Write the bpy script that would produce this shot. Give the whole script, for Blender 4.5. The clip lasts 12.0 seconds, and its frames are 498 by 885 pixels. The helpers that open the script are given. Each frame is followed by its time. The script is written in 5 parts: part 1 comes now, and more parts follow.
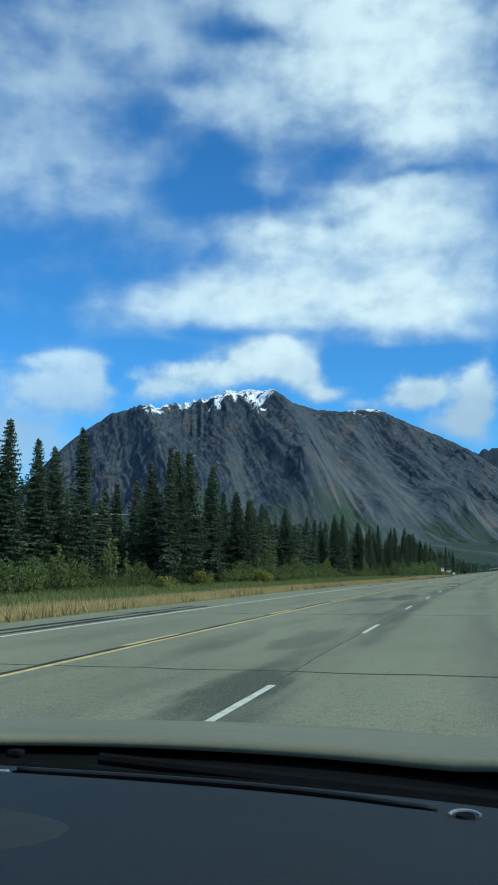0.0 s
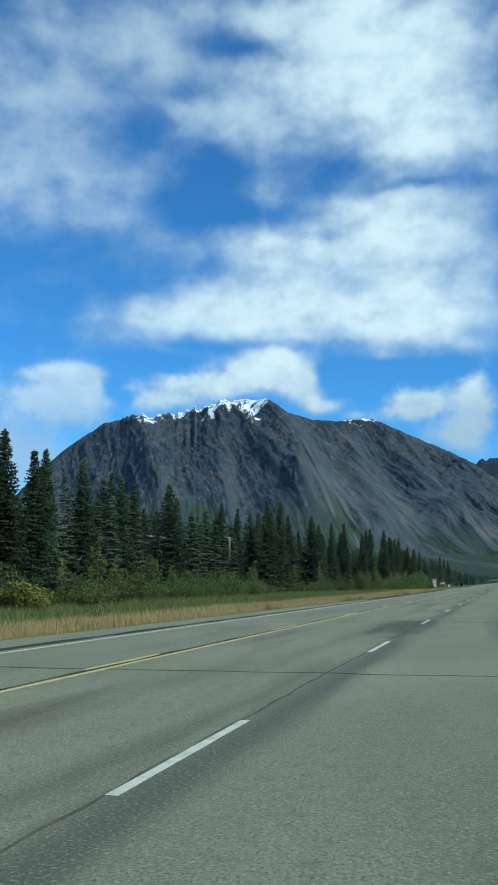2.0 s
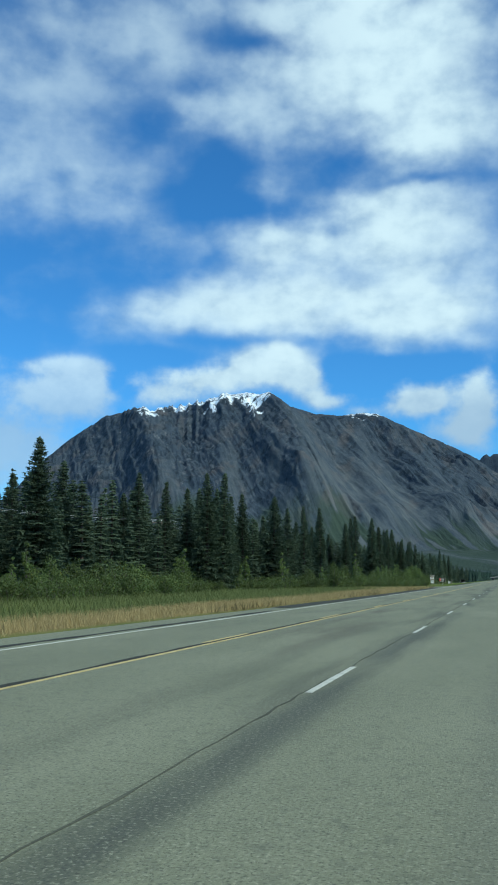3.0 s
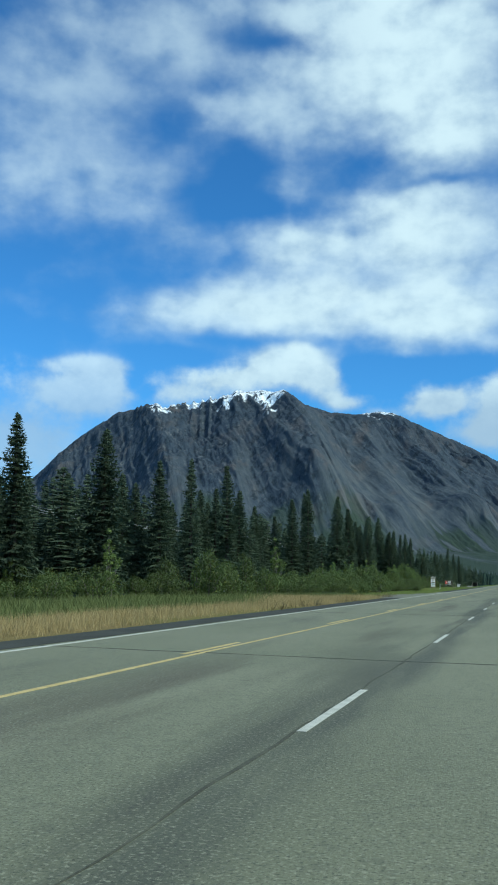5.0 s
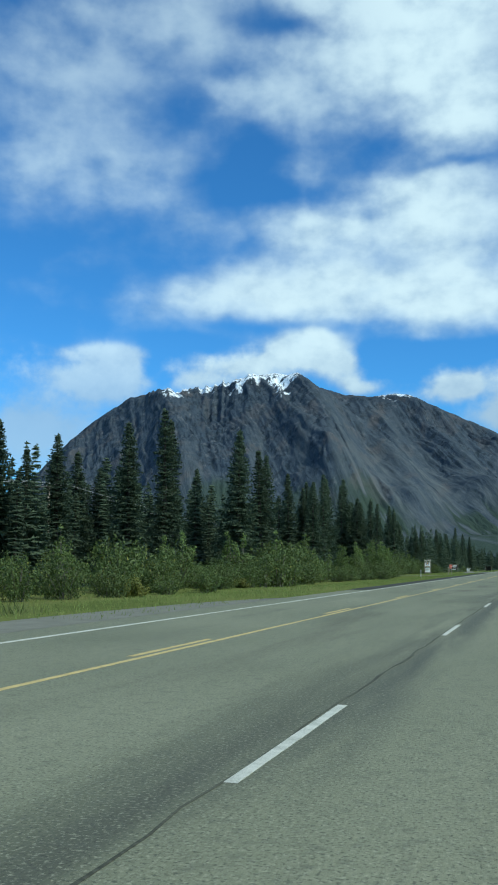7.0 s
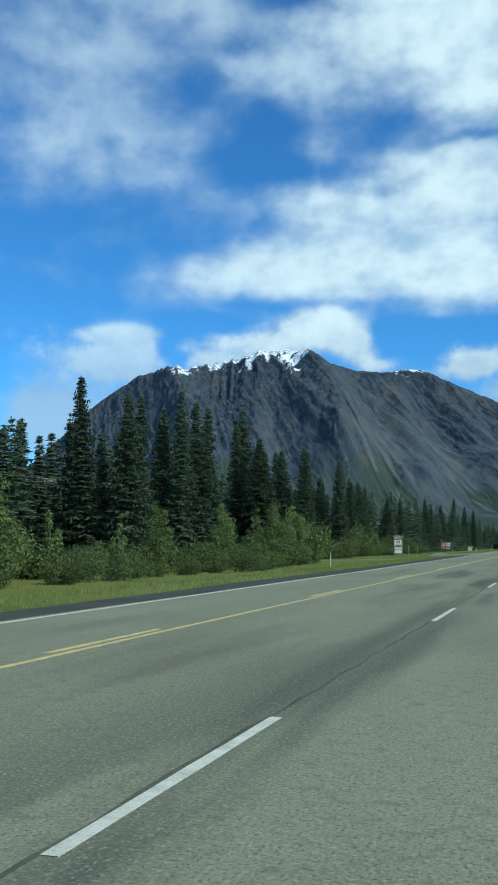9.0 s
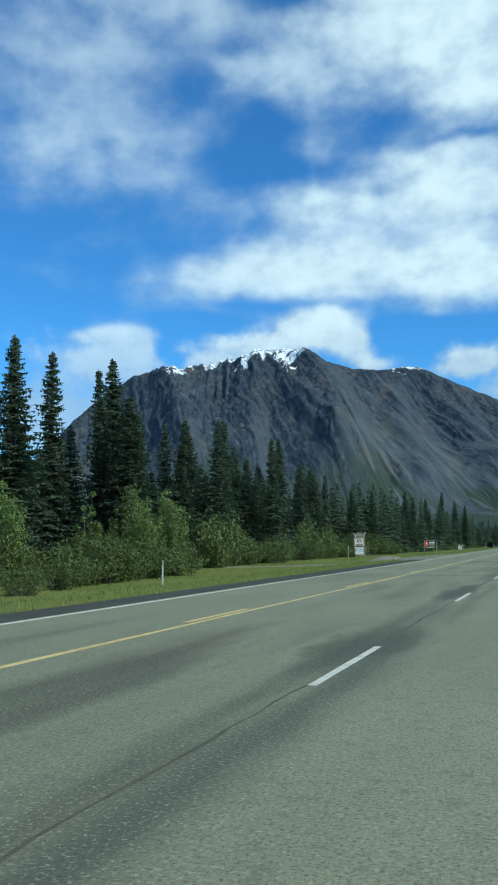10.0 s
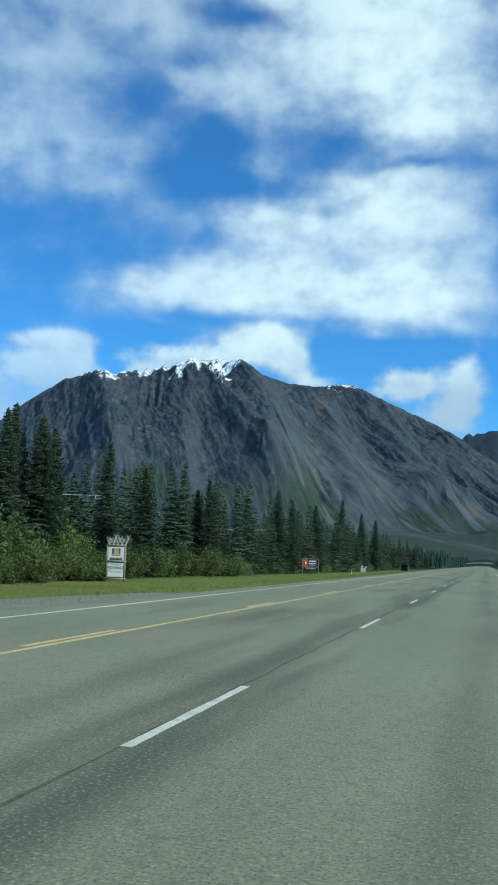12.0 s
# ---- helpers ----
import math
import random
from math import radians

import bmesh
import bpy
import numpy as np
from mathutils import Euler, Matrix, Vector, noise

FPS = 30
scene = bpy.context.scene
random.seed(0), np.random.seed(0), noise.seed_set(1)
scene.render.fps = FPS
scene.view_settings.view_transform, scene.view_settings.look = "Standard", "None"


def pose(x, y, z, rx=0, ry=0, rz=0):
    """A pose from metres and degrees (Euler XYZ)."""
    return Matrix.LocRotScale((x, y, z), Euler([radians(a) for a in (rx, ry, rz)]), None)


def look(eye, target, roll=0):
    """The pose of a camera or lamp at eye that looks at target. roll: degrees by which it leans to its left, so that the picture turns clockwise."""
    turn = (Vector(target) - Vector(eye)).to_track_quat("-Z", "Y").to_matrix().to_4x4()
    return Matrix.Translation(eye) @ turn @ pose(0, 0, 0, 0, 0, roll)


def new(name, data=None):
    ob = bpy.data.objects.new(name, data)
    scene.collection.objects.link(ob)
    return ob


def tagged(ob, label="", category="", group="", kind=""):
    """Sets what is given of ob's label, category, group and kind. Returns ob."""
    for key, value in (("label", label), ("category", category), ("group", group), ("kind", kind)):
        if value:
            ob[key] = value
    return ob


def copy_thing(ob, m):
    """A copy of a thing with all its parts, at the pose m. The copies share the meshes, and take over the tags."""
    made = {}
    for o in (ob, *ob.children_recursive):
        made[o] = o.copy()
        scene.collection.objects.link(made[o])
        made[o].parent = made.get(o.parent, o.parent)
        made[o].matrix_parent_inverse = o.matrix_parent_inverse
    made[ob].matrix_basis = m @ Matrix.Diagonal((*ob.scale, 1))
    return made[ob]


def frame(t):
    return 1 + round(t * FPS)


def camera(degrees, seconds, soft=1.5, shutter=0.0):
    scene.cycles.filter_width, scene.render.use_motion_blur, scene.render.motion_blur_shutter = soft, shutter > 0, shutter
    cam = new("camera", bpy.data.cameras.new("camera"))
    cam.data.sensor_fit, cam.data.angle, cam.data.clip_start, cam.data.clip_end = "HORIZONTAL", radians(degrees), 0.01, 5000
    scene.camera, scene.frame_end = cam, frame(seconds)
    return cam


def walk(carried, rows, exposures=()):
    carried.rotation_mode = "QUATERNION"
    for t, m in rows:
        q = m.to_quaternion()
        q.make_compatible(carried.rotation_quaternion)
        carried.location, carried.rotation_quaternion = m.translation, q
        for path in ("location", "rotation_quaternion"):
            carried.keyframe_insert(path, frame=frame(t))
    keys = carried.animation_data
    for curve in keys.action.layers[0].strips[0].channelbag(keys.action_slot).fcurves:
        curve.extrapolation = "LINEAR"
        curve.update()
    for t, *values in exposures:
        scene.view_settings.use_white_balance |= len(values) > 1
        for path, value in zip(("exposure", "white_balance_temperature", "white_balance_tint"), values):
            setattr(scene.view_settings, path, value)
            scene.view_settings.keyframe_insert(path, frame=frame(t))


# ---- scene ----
PATH = [
    (0.0, (1.261, 1.823, 1.266), (-24.945, 97.318, 15.189), -0.22),
    (0.5, (0.833, 17.039, 1.266), (-25.527, 112.433, 15.593), -0.33),
    (1.0, (0.433, 32.195, 1.266), (-25.856, 127.535, 16.069), -0.11),
    (1.5, (0.063, 47.138, 1.266), (-25.980, 142.513, 16.279), 0.31),
    (2.0, (-0.142, 62.471, 1.266), (-26.034, 157.856, 16.475), -0.30),
    (2.5, (-0.309, 77.689, 1.266), (-26.223, 173.139, 16.026), -0.10),
    (4.5, (-0.375, 139.012, 1.266), (-28.027, 233.999, 15.859), 0.84),
    (5.0, (-0.315, 154.430, 1.266), (-28.439, 249.268, 15.921), 0.89),
    (5.5, (-0.270, 169.715, 1.266), (-29.019, 264.386, 15.787), 1.06),
    (6.0, (-0.224, 185.025, 1.266), (-29.965, 279.443, 15.437), 1.15),
    (6.5, (-0.141, 200.420, 1.266), (-29.929, 294.894, 14.954), 0.72),
    (7.0, (-0.077, 215.864, 1.266), (-30.113, 310.339, 14.397), 0.35),
    (9.0, (0.385, 276.635, 1.266), (-31.271, 370.865, 12.153), 0.03),
    (9.5, (0.517, 292.026, 1.266), (-30.954, 386.322, 12.122), -0.54),
    (10.0, (0.644, 307.384, 1.266), (-30.890, 401.653, 12.175), -0.56),
    (10.5, (0.740, 322.552, 1.266), (-29.434, 417.182, 12.873), -0.52),
    (11.0, (0.854, 337.795, 1.266), (-27.383, 432.933, 13.568), 0.08),
    (11.5, (0.959, 353.159, 1.266), (-26.461, 448.488, 13.931), 1.24),
    (12.0, (1.014, 368.524, 1.266), (-23.771, 464.599, 13.729), 1.91),
]
cam = camera(30.5, 12.0, soft=1.9)
walk(cam, [(t, look(eye, aim, roll)) for t, eye, aim, roll in PATH], exposures=[(0.0, -0.02, 5880, -6), (7.0, -0.02, 5880, -6), (12.0, 0.06, 5880, -6)])

# ---- world: blue sky with broken cloud, one sun ----
SUN_AZ, SUN_EL = radians(106), radians(40)      # clockwise from the road's direction (+y)
sun = new("sun", bpy.data.lights.new("sun", "SUN"))
sun.data.energy, sun.data.angle, sun.data.color = 3.2, radians(1.0), (1.0, 0.91, 0.76)
sun.matrix_world = look((0, 0, 500), (-math.sin(SUN_AZ) * math.cos(SUN_EL) * 100, -math.cos(SUN_AZ) * math.cos(SUN_EL) * 100, 500 - math.sin(SUN_EL) * 100))

world = bpy.data.worlds.new("sky")
scene.world = world
world.use_nodes = True
WN, WL = world.node_tree.nodes, world.node_tree.links
WN.clear()


def wmath(op, a, b=None, c=None):
    n = WN.new("ShaderNodeMath")
    n.operation = op
    for i, v in enumerate((a, b, c)):
        if v is None:
            continue
        if isinstance(v, (int, float)):
            n.inputs[i].default_value = v
        else:
            WL.new(v, n.inputs[i])
    return n.outputs[0]


def wrange(v, lo, hi, a=0.0, b=1.0, smooth=True):
    n = WN.new("ShaderNodeMapRange")
    n.interpolation_type = "SMOOTHSTEP" if smooth else "LINEAR"
    WL.new(v, n.inputs["Value"])
    for k, x in zip(("From Min", "From Max", "To Min", "To Max"), (lo, hi, a, b)):
        n.inputs[k].default_value = x
    return n.outputs["Result"]


def wnoise(vec, scale, detail, rough, lac=2.0):
    n = WN.new("ShaderNodeTexNoise")
    WL.new(vec, n.inputs["Vector"])
    n.inputs["Scale"].default_value, n.inputs["Detail"].default_value = scale, detail
    n.inputs["Roughness"].default_value, n.inputs["Lacunarity"].default_value = rough, lac
    return n.outputs["Fac"]


def wmix(fac, a, b):
    n = WN.new("ShaderNodeMix")
    n.data_type = "RGBA"
    for k, v in ((0, fac), (6, a), (7, b)):
        if isinstance(v, (int, float, tuple)):
            n.inputs[k].default_value = v
        else:
            WL.new(v, n.inputs[k])
    return n.outputs[2]


wco = WN.new("ShaderNodeTexCoord").outputs["Generated"]
wsep = WN.new("ShaderNodeSeparateXYZ")
WL.new(wco, wsep.inputs[0])
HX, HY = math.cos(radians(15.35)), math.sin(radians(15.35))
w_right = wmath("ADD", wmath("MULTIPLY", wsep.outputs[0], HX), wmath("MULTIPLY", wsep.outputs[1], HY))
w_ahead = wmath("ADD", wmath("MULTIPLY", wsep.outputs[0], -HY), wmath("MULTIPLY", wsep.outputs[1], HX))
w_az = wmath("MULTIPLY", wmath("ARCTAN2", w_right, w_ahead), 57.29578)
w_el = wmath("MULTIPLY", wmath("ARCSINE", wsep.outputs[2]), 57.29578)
# uneven edges: the angles are shaken by noise before the cloud banks are laid out; streaks lie along the horizon
wcomb = WN.new("ShaderNodeCombineXYZ")
WL.new(wmath("MULTIPLY", w_az, 0.075), wcomb.inputs[0])
WL.new(wmath("MULTIPLY", w_el, 0.115), wcomb.inputs[1])
wflat = wcomb.outputs[0]
wn_a, wn_b = wnoise(wflat, 2.6, 5, 0.5), wnoise(wco, 12.0, 4, 0.48)
w_az2 = wmath("ADD", w_az, wmath("MULTIPLY", wmath("SUBTRACT", wn_a, 0.5), 3.6))
w_el2 = wmath("ADD", w_el, wmath("MULTIPLY", wmath("SUBTRACT", wn_b, 0.5), 2.2))
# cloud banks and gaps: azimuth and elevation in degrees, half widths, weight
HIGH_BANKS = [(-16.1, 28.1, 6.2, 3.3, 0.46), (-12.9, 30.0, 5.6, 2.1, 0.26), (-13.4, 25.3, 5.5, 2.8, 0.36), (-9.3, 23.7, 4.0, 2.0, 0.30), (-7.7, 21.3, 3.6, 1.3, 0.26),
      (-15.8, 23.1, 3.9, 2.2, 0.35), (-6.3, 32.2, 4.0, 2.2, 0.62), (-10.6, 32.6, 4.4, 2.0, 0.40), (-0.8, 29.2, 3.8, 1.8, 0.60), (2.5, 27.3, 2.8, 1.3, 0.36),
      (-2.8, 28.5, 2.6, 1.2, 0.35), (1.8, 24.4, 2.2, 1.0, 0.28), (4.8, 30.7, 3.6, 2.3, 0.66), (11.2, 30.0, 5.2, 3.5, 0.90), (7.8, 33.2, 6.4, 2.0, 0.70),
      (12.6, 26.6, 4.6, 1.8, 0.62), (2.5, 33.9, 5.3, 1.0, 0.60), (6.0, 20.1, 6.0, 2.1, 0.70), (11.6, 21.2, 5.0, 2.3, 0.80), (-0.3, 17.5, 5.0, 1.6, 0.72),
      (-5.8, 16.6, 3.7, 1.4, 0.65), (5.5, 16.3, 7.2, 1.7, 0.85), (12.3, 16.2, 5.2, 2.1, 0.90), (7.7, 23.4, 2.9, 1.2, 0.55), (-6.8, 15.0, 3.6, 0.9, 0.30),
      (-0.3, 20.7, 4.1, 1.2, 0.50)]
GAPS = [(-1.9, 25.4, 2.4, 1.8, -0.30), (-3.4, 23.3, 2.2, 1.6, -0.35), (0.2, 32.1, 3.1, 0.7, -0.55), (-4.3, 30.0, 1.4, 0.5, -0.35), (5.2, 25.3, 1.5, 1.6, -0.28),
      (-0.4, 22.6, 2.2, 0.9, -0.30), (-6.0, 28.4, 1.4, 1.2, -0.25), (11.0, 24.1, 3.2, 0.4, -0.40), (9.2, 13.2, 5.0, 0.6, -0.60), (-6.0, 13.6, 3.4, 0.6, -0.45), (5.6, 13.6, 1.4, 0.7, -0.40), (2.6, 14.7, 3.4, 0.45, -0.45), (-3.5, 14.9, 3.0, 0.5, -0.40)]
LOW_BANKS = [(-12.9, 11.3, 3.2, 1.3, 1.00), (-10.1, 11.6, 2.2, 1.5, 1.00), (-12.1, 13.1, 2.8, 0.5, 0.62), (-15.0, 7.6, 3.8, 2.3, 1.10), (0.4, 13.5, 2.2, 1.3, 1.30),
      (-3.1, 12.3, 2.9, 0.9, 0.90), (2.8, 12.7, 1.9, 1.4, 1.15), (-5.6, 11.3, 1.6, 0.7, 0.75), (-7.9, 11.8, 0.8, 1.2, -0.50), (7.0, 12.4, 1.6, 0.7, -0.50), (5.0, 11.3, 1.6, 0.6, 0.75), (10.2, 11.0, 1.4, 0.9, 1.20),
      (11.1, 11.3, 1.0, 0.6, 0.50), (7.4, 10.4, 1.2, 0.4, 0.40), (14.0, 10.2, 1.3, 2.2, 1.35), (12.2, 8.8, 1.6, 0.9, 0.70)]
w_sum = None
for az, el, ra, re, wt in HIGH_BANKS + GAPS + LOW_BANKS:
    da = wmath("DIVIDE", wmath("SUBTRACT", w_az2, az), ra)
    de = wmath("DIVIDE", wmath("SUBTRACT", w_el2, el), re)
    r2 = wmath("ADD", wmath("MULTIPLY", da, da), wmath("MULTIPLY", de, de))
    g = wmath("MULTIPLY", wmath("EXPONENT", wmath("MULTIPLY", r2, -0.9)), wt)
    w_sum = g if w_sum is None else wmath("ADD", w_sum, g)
# broken cloud goes on all round
w_sum = wmath("ADD", w_sum, wrange(wmath("ABSOLUTE", w_az), 20.0, 45.0, 0.0, 0.55))
wn_c, wn_d = wnoise(wflat, 3.4, 5, 0.5), wnoise(wco, 30.0, 4, 0.5)
w_val = wmath("ADD", wmath("MINIMUM", w_sum, 1.15), wmath("MULTIPLY", wmath("SUBTRACT", wn_c, 0.5), 1.05))
w_val = wmath("ADD", w_val, wmath("MULTIPLY", wmath("SUBTRACT", wn_d, 0.5), 0.34))
w_den = wrange(wmath("ADD", w_val, wmath("MULTIPLY", wrange(w_el, 18.0, 25.0), 0.15)), -0.06, 1.26)
# the low cumulus has crisper, lumpier edges than the high veil
w_low = wrange(w_el, 12.6, 14.6, 1.0, 0.0)
w_lump = wmath("MULTIPLY", wmath("SUBTRACT", wnoise(wco, 46.0, 5, 0.6), 0.5), 0.75)
w_crisp = wrange(wmath("ADD", w_val, w_lump), 0.10, 0.98)
w_den = wmath("ADD", wmath("MULTIPLY", w_den, wmath("SUBTRACT", 1.0, w_low)), wmath("MULTIPLY", w_crisp, w_low))
w_shade = wrange(wmath("ADD", wmath("ADD", wmath("MULTIPLY", wnoise(wflat, 5.2, 5, 0.52), 0.9), wmath("MULTIPLY", wn_d, 0.35)), wmath("MULTIPLY", w_den, 0.25)), 0.36, 1.02)
# the low cumulus is grey towards its base
w_shade = wmath("MULTIPLY", w_shade, wrange(wmath("ADD", w_el2, wmath("MULTIPLY", w_lump, 3.0)), 9.0, 13.8, 0.18, 1.0))

sky = WN.new("ShaderNodeTexSky")
sky.sky_type, sky.sun_disc, sky.sun_elevation, sky.sun_rotation = "NISHITA", False, SUN_EL, SUN_AZ
sky.altitude, sky.air_density, sky.dust_density, sky.ozone_density = 800, 1.0, 0.2, 2.0
w_tint = WN.new("ShaderNodeMix")
w_tint.data_type, w_tint.blend_type = "RGBA", "MULTIPLY"
w_tint.inputs[0].default_value = 1.0
WL.new(sky.outputs[0], w_tint.inputs[6])
w_tint.inputs[7].default_value = (0.050, 0.103, 0.154, 1)
w_cloud = wmix(w_shade, (0.36, 0.48, 0.66, 1), (0.80, 0.90, 0.97, 1))
w_bg = WN.new("ShaderNodeBackground")
w_thin = wmath("MULTIPLY", wrange(w_az2, -9.0, 5.0, 0.26, 0.0), wrange(w_el2, 15.0, 20.0))
w_thin = wmath("ADD", w_thin, wmath("MULTIPLY", wrange(w_az2, -8.0, -5.0, 0.22, 0.0), wrange(w_el2, 14.0, 16.0, 1.0, 0.0)))
w_thin = wmath("ADD", w_thin, wmath("MULTIPLY", wrange(w_az2, 2.0, 9.0, 0.16, 0.0), wrange(w_el2, 23.0, 26.0)))
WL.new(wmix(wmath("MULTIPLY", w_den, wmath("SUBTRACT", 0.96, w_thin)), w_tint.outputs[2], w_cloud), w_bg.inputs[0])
w_bg.inputs[1].default_value = 1.0
w_out = WN.new("ShaderNodeOutputWorld")
WL.new(w_bg.outputs[0], w_out.inputs[0])

# ---- materials ----


def material(name, colours, scale=4.0, rough=0.8, bump=0.2, fine=60.0, metal=0.0, stretch=(1, 1, 1), coords="Object", spec=0.3, vary=0.0, see=0.0, detail=6):
    """Colours run through two scales of noise; bump from the fine one. vary: by object; see: light through leaves."""
    m = bpy.data.materials.new(name)
    m.use_nodes = True
    n, l = m.node_tree.nodes, m.node_tree.links
    b = n["Principled BSDF"]
    tc = n.new("ShaderNodeTexCoord")
    mp = n.new("ShaderNodeMapping")
    mp.inputs["Scale"].default_value = stretch
    l.new(tc.outputs[coords], mp.inputs[0])
    big, small = n.new("ShaderNodeTexNoise"), n.new("ShaderNodeTexNoise")
    for t, s in ((big, scale), (small, fine)):
        t.inputs["Scale"].default_value, t.inputs["Detail"].default_value, t.inputs["Roughness"].default_value = s, detail, 0.62
        l.new(mp.outputs[0], t.inputs["Vector"])
    mixf = n.new("ShaderNodeMath")
    mixf.operation = "MULTIPLY_ADD"
    l.new(small.outputs["Fac"], mixf.inputs[0])
    mixf.inputs[1].default_value = 0.45
    sc = n.new("ShaderNodeMath")
    sc.operation = "MULTIPLY"
    l.new(big.outputs["Fac"], sc.inputs[0])
    sc.inputs[1].default_value = 0.55
    l.new(sc.outputs[0], mixf.inputs[2])
    ramp = n.new("ShaderNodeValToRGB")
    e = ramp.color_ramp.elements
    while len(e) < len(colours):
        e.new(0.5)
    for i, c in enumerate(colours):
        e[i].position = 0.34 + 0.32 * i / max(1, len(colours) - 1)
        e[i].color = (*c, 1)
    l.new(mixf.outputs[0], ramp.inputs[0])
    col = ramp.outputs[0]
    if vary:
        oi, geo, hs = n.new("ShaderNodeObjectInfo"), n.new("ShaderNodeNewGeometry"), n.new("ShaderNodeHueSaturation")
        add = n.new("ShaderNodeMath")
        add.operation = "ADD"
        l.new(oi.outputs["Random"], add.inputs[0])
        l.new(geo.outputs["Random Per Island"], add.inputs[1])
        mr = n.new("ShaderNodeMapRange")
        mr.inputs[2].default_value, mr.inputs[3].default_value, mr.inputs[4].default_value = 2.0, 1 - vary, 1 + vary
        l.new(add.outputs[0], mr.inputs[0])
        l.new(mr.outputs[0], hs.inputs["Value"])
        l.new(col, hs.inputs["Color"])
        col = hs.outputs[0]
    l.new(col, b.inputs["Base Color"])
    b.inputs["Roughness"].default_value, b.inputs["Metallic"].default_value = rough, metal
    b.inputs["Specular IOR Level"].default_value = spec
    if bump:
        bp = n.new("ShaderNodeBump")
        bp.inputs["Strength"].default_value, bp.inputs["Distance"].default_value = bump, 0.5 / fine
        l.new(small.outputs["Fac"], bp.inputs["Height"])
        l.new(bp.outputs[0], b.inputs["Normal"])
    if see:
        tr, ms = n.new("ShaderNodeBsdfTranslucent"), n.new("ShaderNodeMixShader")
        l.new(col, tr.inputs[0])
        ms.inputs[0].default_value = see
        l.new(b.outputs[0], ms.inputs[1])
        l.new(tr.outputs[0], ms.inputs[2])
        l.new(ms.outputs[0], n["Material Output"].inputs[0])
    return m


M_white = material("white_road_paint", [(0.30, 0.31, 0.24), (0.56, 0.56, 0.48), (0.70, 0.69, 0.60)], 4, 0.8, 0.2, 80)
M_yellow = material("yellow_road_paint", [(0.32, 0.26, 0.11), (0.55, 0.43, 0.18), (0.69, 0.57, 0.27)], 4, 0.8, 0.2, 80)
M_tar = material("tar_seal", [(0.030, 0.031, 0.026), (0.062, 0.063, 0.052)], 3, 0.8, 0.2, 60, spec=0.1)
M_seam = material("worn_seam", [(0.050, 0.052, 0.040), (0.14, 0.145, 0.105)], 1.4, 0.85, 0.2, 30, spec=0.1)
M_shoulder = material("dark_shoulder_asphalt", [(0.045, 0.047, 0.040), (0.085, 0.088, 0.074)], 0.7, 0.9, 0.4, 40, spec=0.1)
M_needles = material("spruce_needles", [(0.056, 0.080, 0.056), (0.088, 0.122, 0.078), (0.126, 0.164, 0.100)], 1.4, 0.8, 0.0, 14, vary=0.35, see=0.28, spec=0.10)
M_needles_far = material("far_spruce_needles", [(0.028, 0.046, 0.038), (0.050, 0.076, 0.056)], 0.3, 0.9, 0.0, 2, vary=0.35, spec=0.0)
M_bark = material("spruce_bark", [(0.06, 0.05, 0.042), (0.13, 0.11, 0.095)], 6, 0.9, 0.4, 40, stretch=(1, 1, 0.3))
M_leaf = material("willow_leaves", [(0.066, 0.097, 0.028), (0.096, 0.136, 0.040), (0.136, 0.176, 0.055)], 1.2, 0.6, 0.0, 10, vary=0.4, see=0.3)
M_leaf_y = material("yellowing_leaves", [(0.15, 0.17, 0.035), (0.24, 0.245, 0.06)], 1.2, 0.6, 0.0, 10, vary=0.3, see=0.3)
M_leaf_p = material("aspen_leaves", [(0.12, 0.185, 0.048), (0.19, 0.255, 0.075)], 1.2, 0.55, 0.0, 10, vary=0.4, see=0.3)
M_stem = material("pale_stem", [(0.10, 0.092, 0.075), (0.20, 0.19, 0.16)], 6, 0.8, 0.3, 40)
M_dry = material("dry_grass_blades", [(0.33, 0.26, 0.115), (0.54, 0.43, 0.21)], 0.6, 0.8, 0.0, 6, vary=0.35, see=0.25)
M_green = material("green_grass_blades", [(0.16, 0.22, 0.055), (0.25, 0.31, 0.09)], 0.5, 0.8, 0.0, 6, vary=0.35, see=0.25)
M_tall = material("tall_grass_blades", [(0.100, 0.126, 0.044), (0.165, 0.19, 0.068)], 0.5, 0.8, 0.0, 6, vary=0.35, see=0.25)
M_weed = material("brown_weed", [(0.13, 0.11, 0.05), (0.20, 0.16, 0.07)], 0.6, 0.8, 0.0, 6, vary=0.35)
M_wood = material("weathered_wood", [(0.20, 0.17, 0.13), (0.36, 0.32, 0.26)], 3, 0.85, 0.4, 40, stretch=(1, 1, 0.15))
M_darkwood = material("dark_timber", [(0.03, 0.027, 0.022), (0.07, 0.06, 0.05)], 3, 0.85, 0.4, 40)
M_board = material("white_sign_board", [(0.70, 0.72, 0.68), (0.82, 0.83, 0.80)], 2, 0.6, 0.05, 40)
M_red = material("red_sign_paint", [(0.55, 0.07, 0.04), (0.68, 0.12, 0.07)], 2, 0.5, 0.05, 40)
M_black = material("black_paint", [(0.012, 0.012, 0.013), (0.03, 0.03, 0.03)], 3, 0.5, 0.05, 40)
M_ochre = material("ochre_paint", [(0.55, 0.30, 0.05), (0.70, 0.42, 0.10)], 3, 0.5, 0.05, 40)
M_blue = material("blue_violet_paint", [(0.07, 0.09, 0.25), (0.12, 0.14, 0.34)], 3, 0.5, 0.05, 40)
M_teal = material("pale_blue_paint", [(0.35, 0.50, 0.55), (0.45, 0.60, 0.64)], 3, 0.5, 0.05, 40)
M_antler = material("bleached_antler", [(0.40, 0.37, 0.32), (0.62, 0.60, 0.55)], 5, 0.7, 0.2, 40)
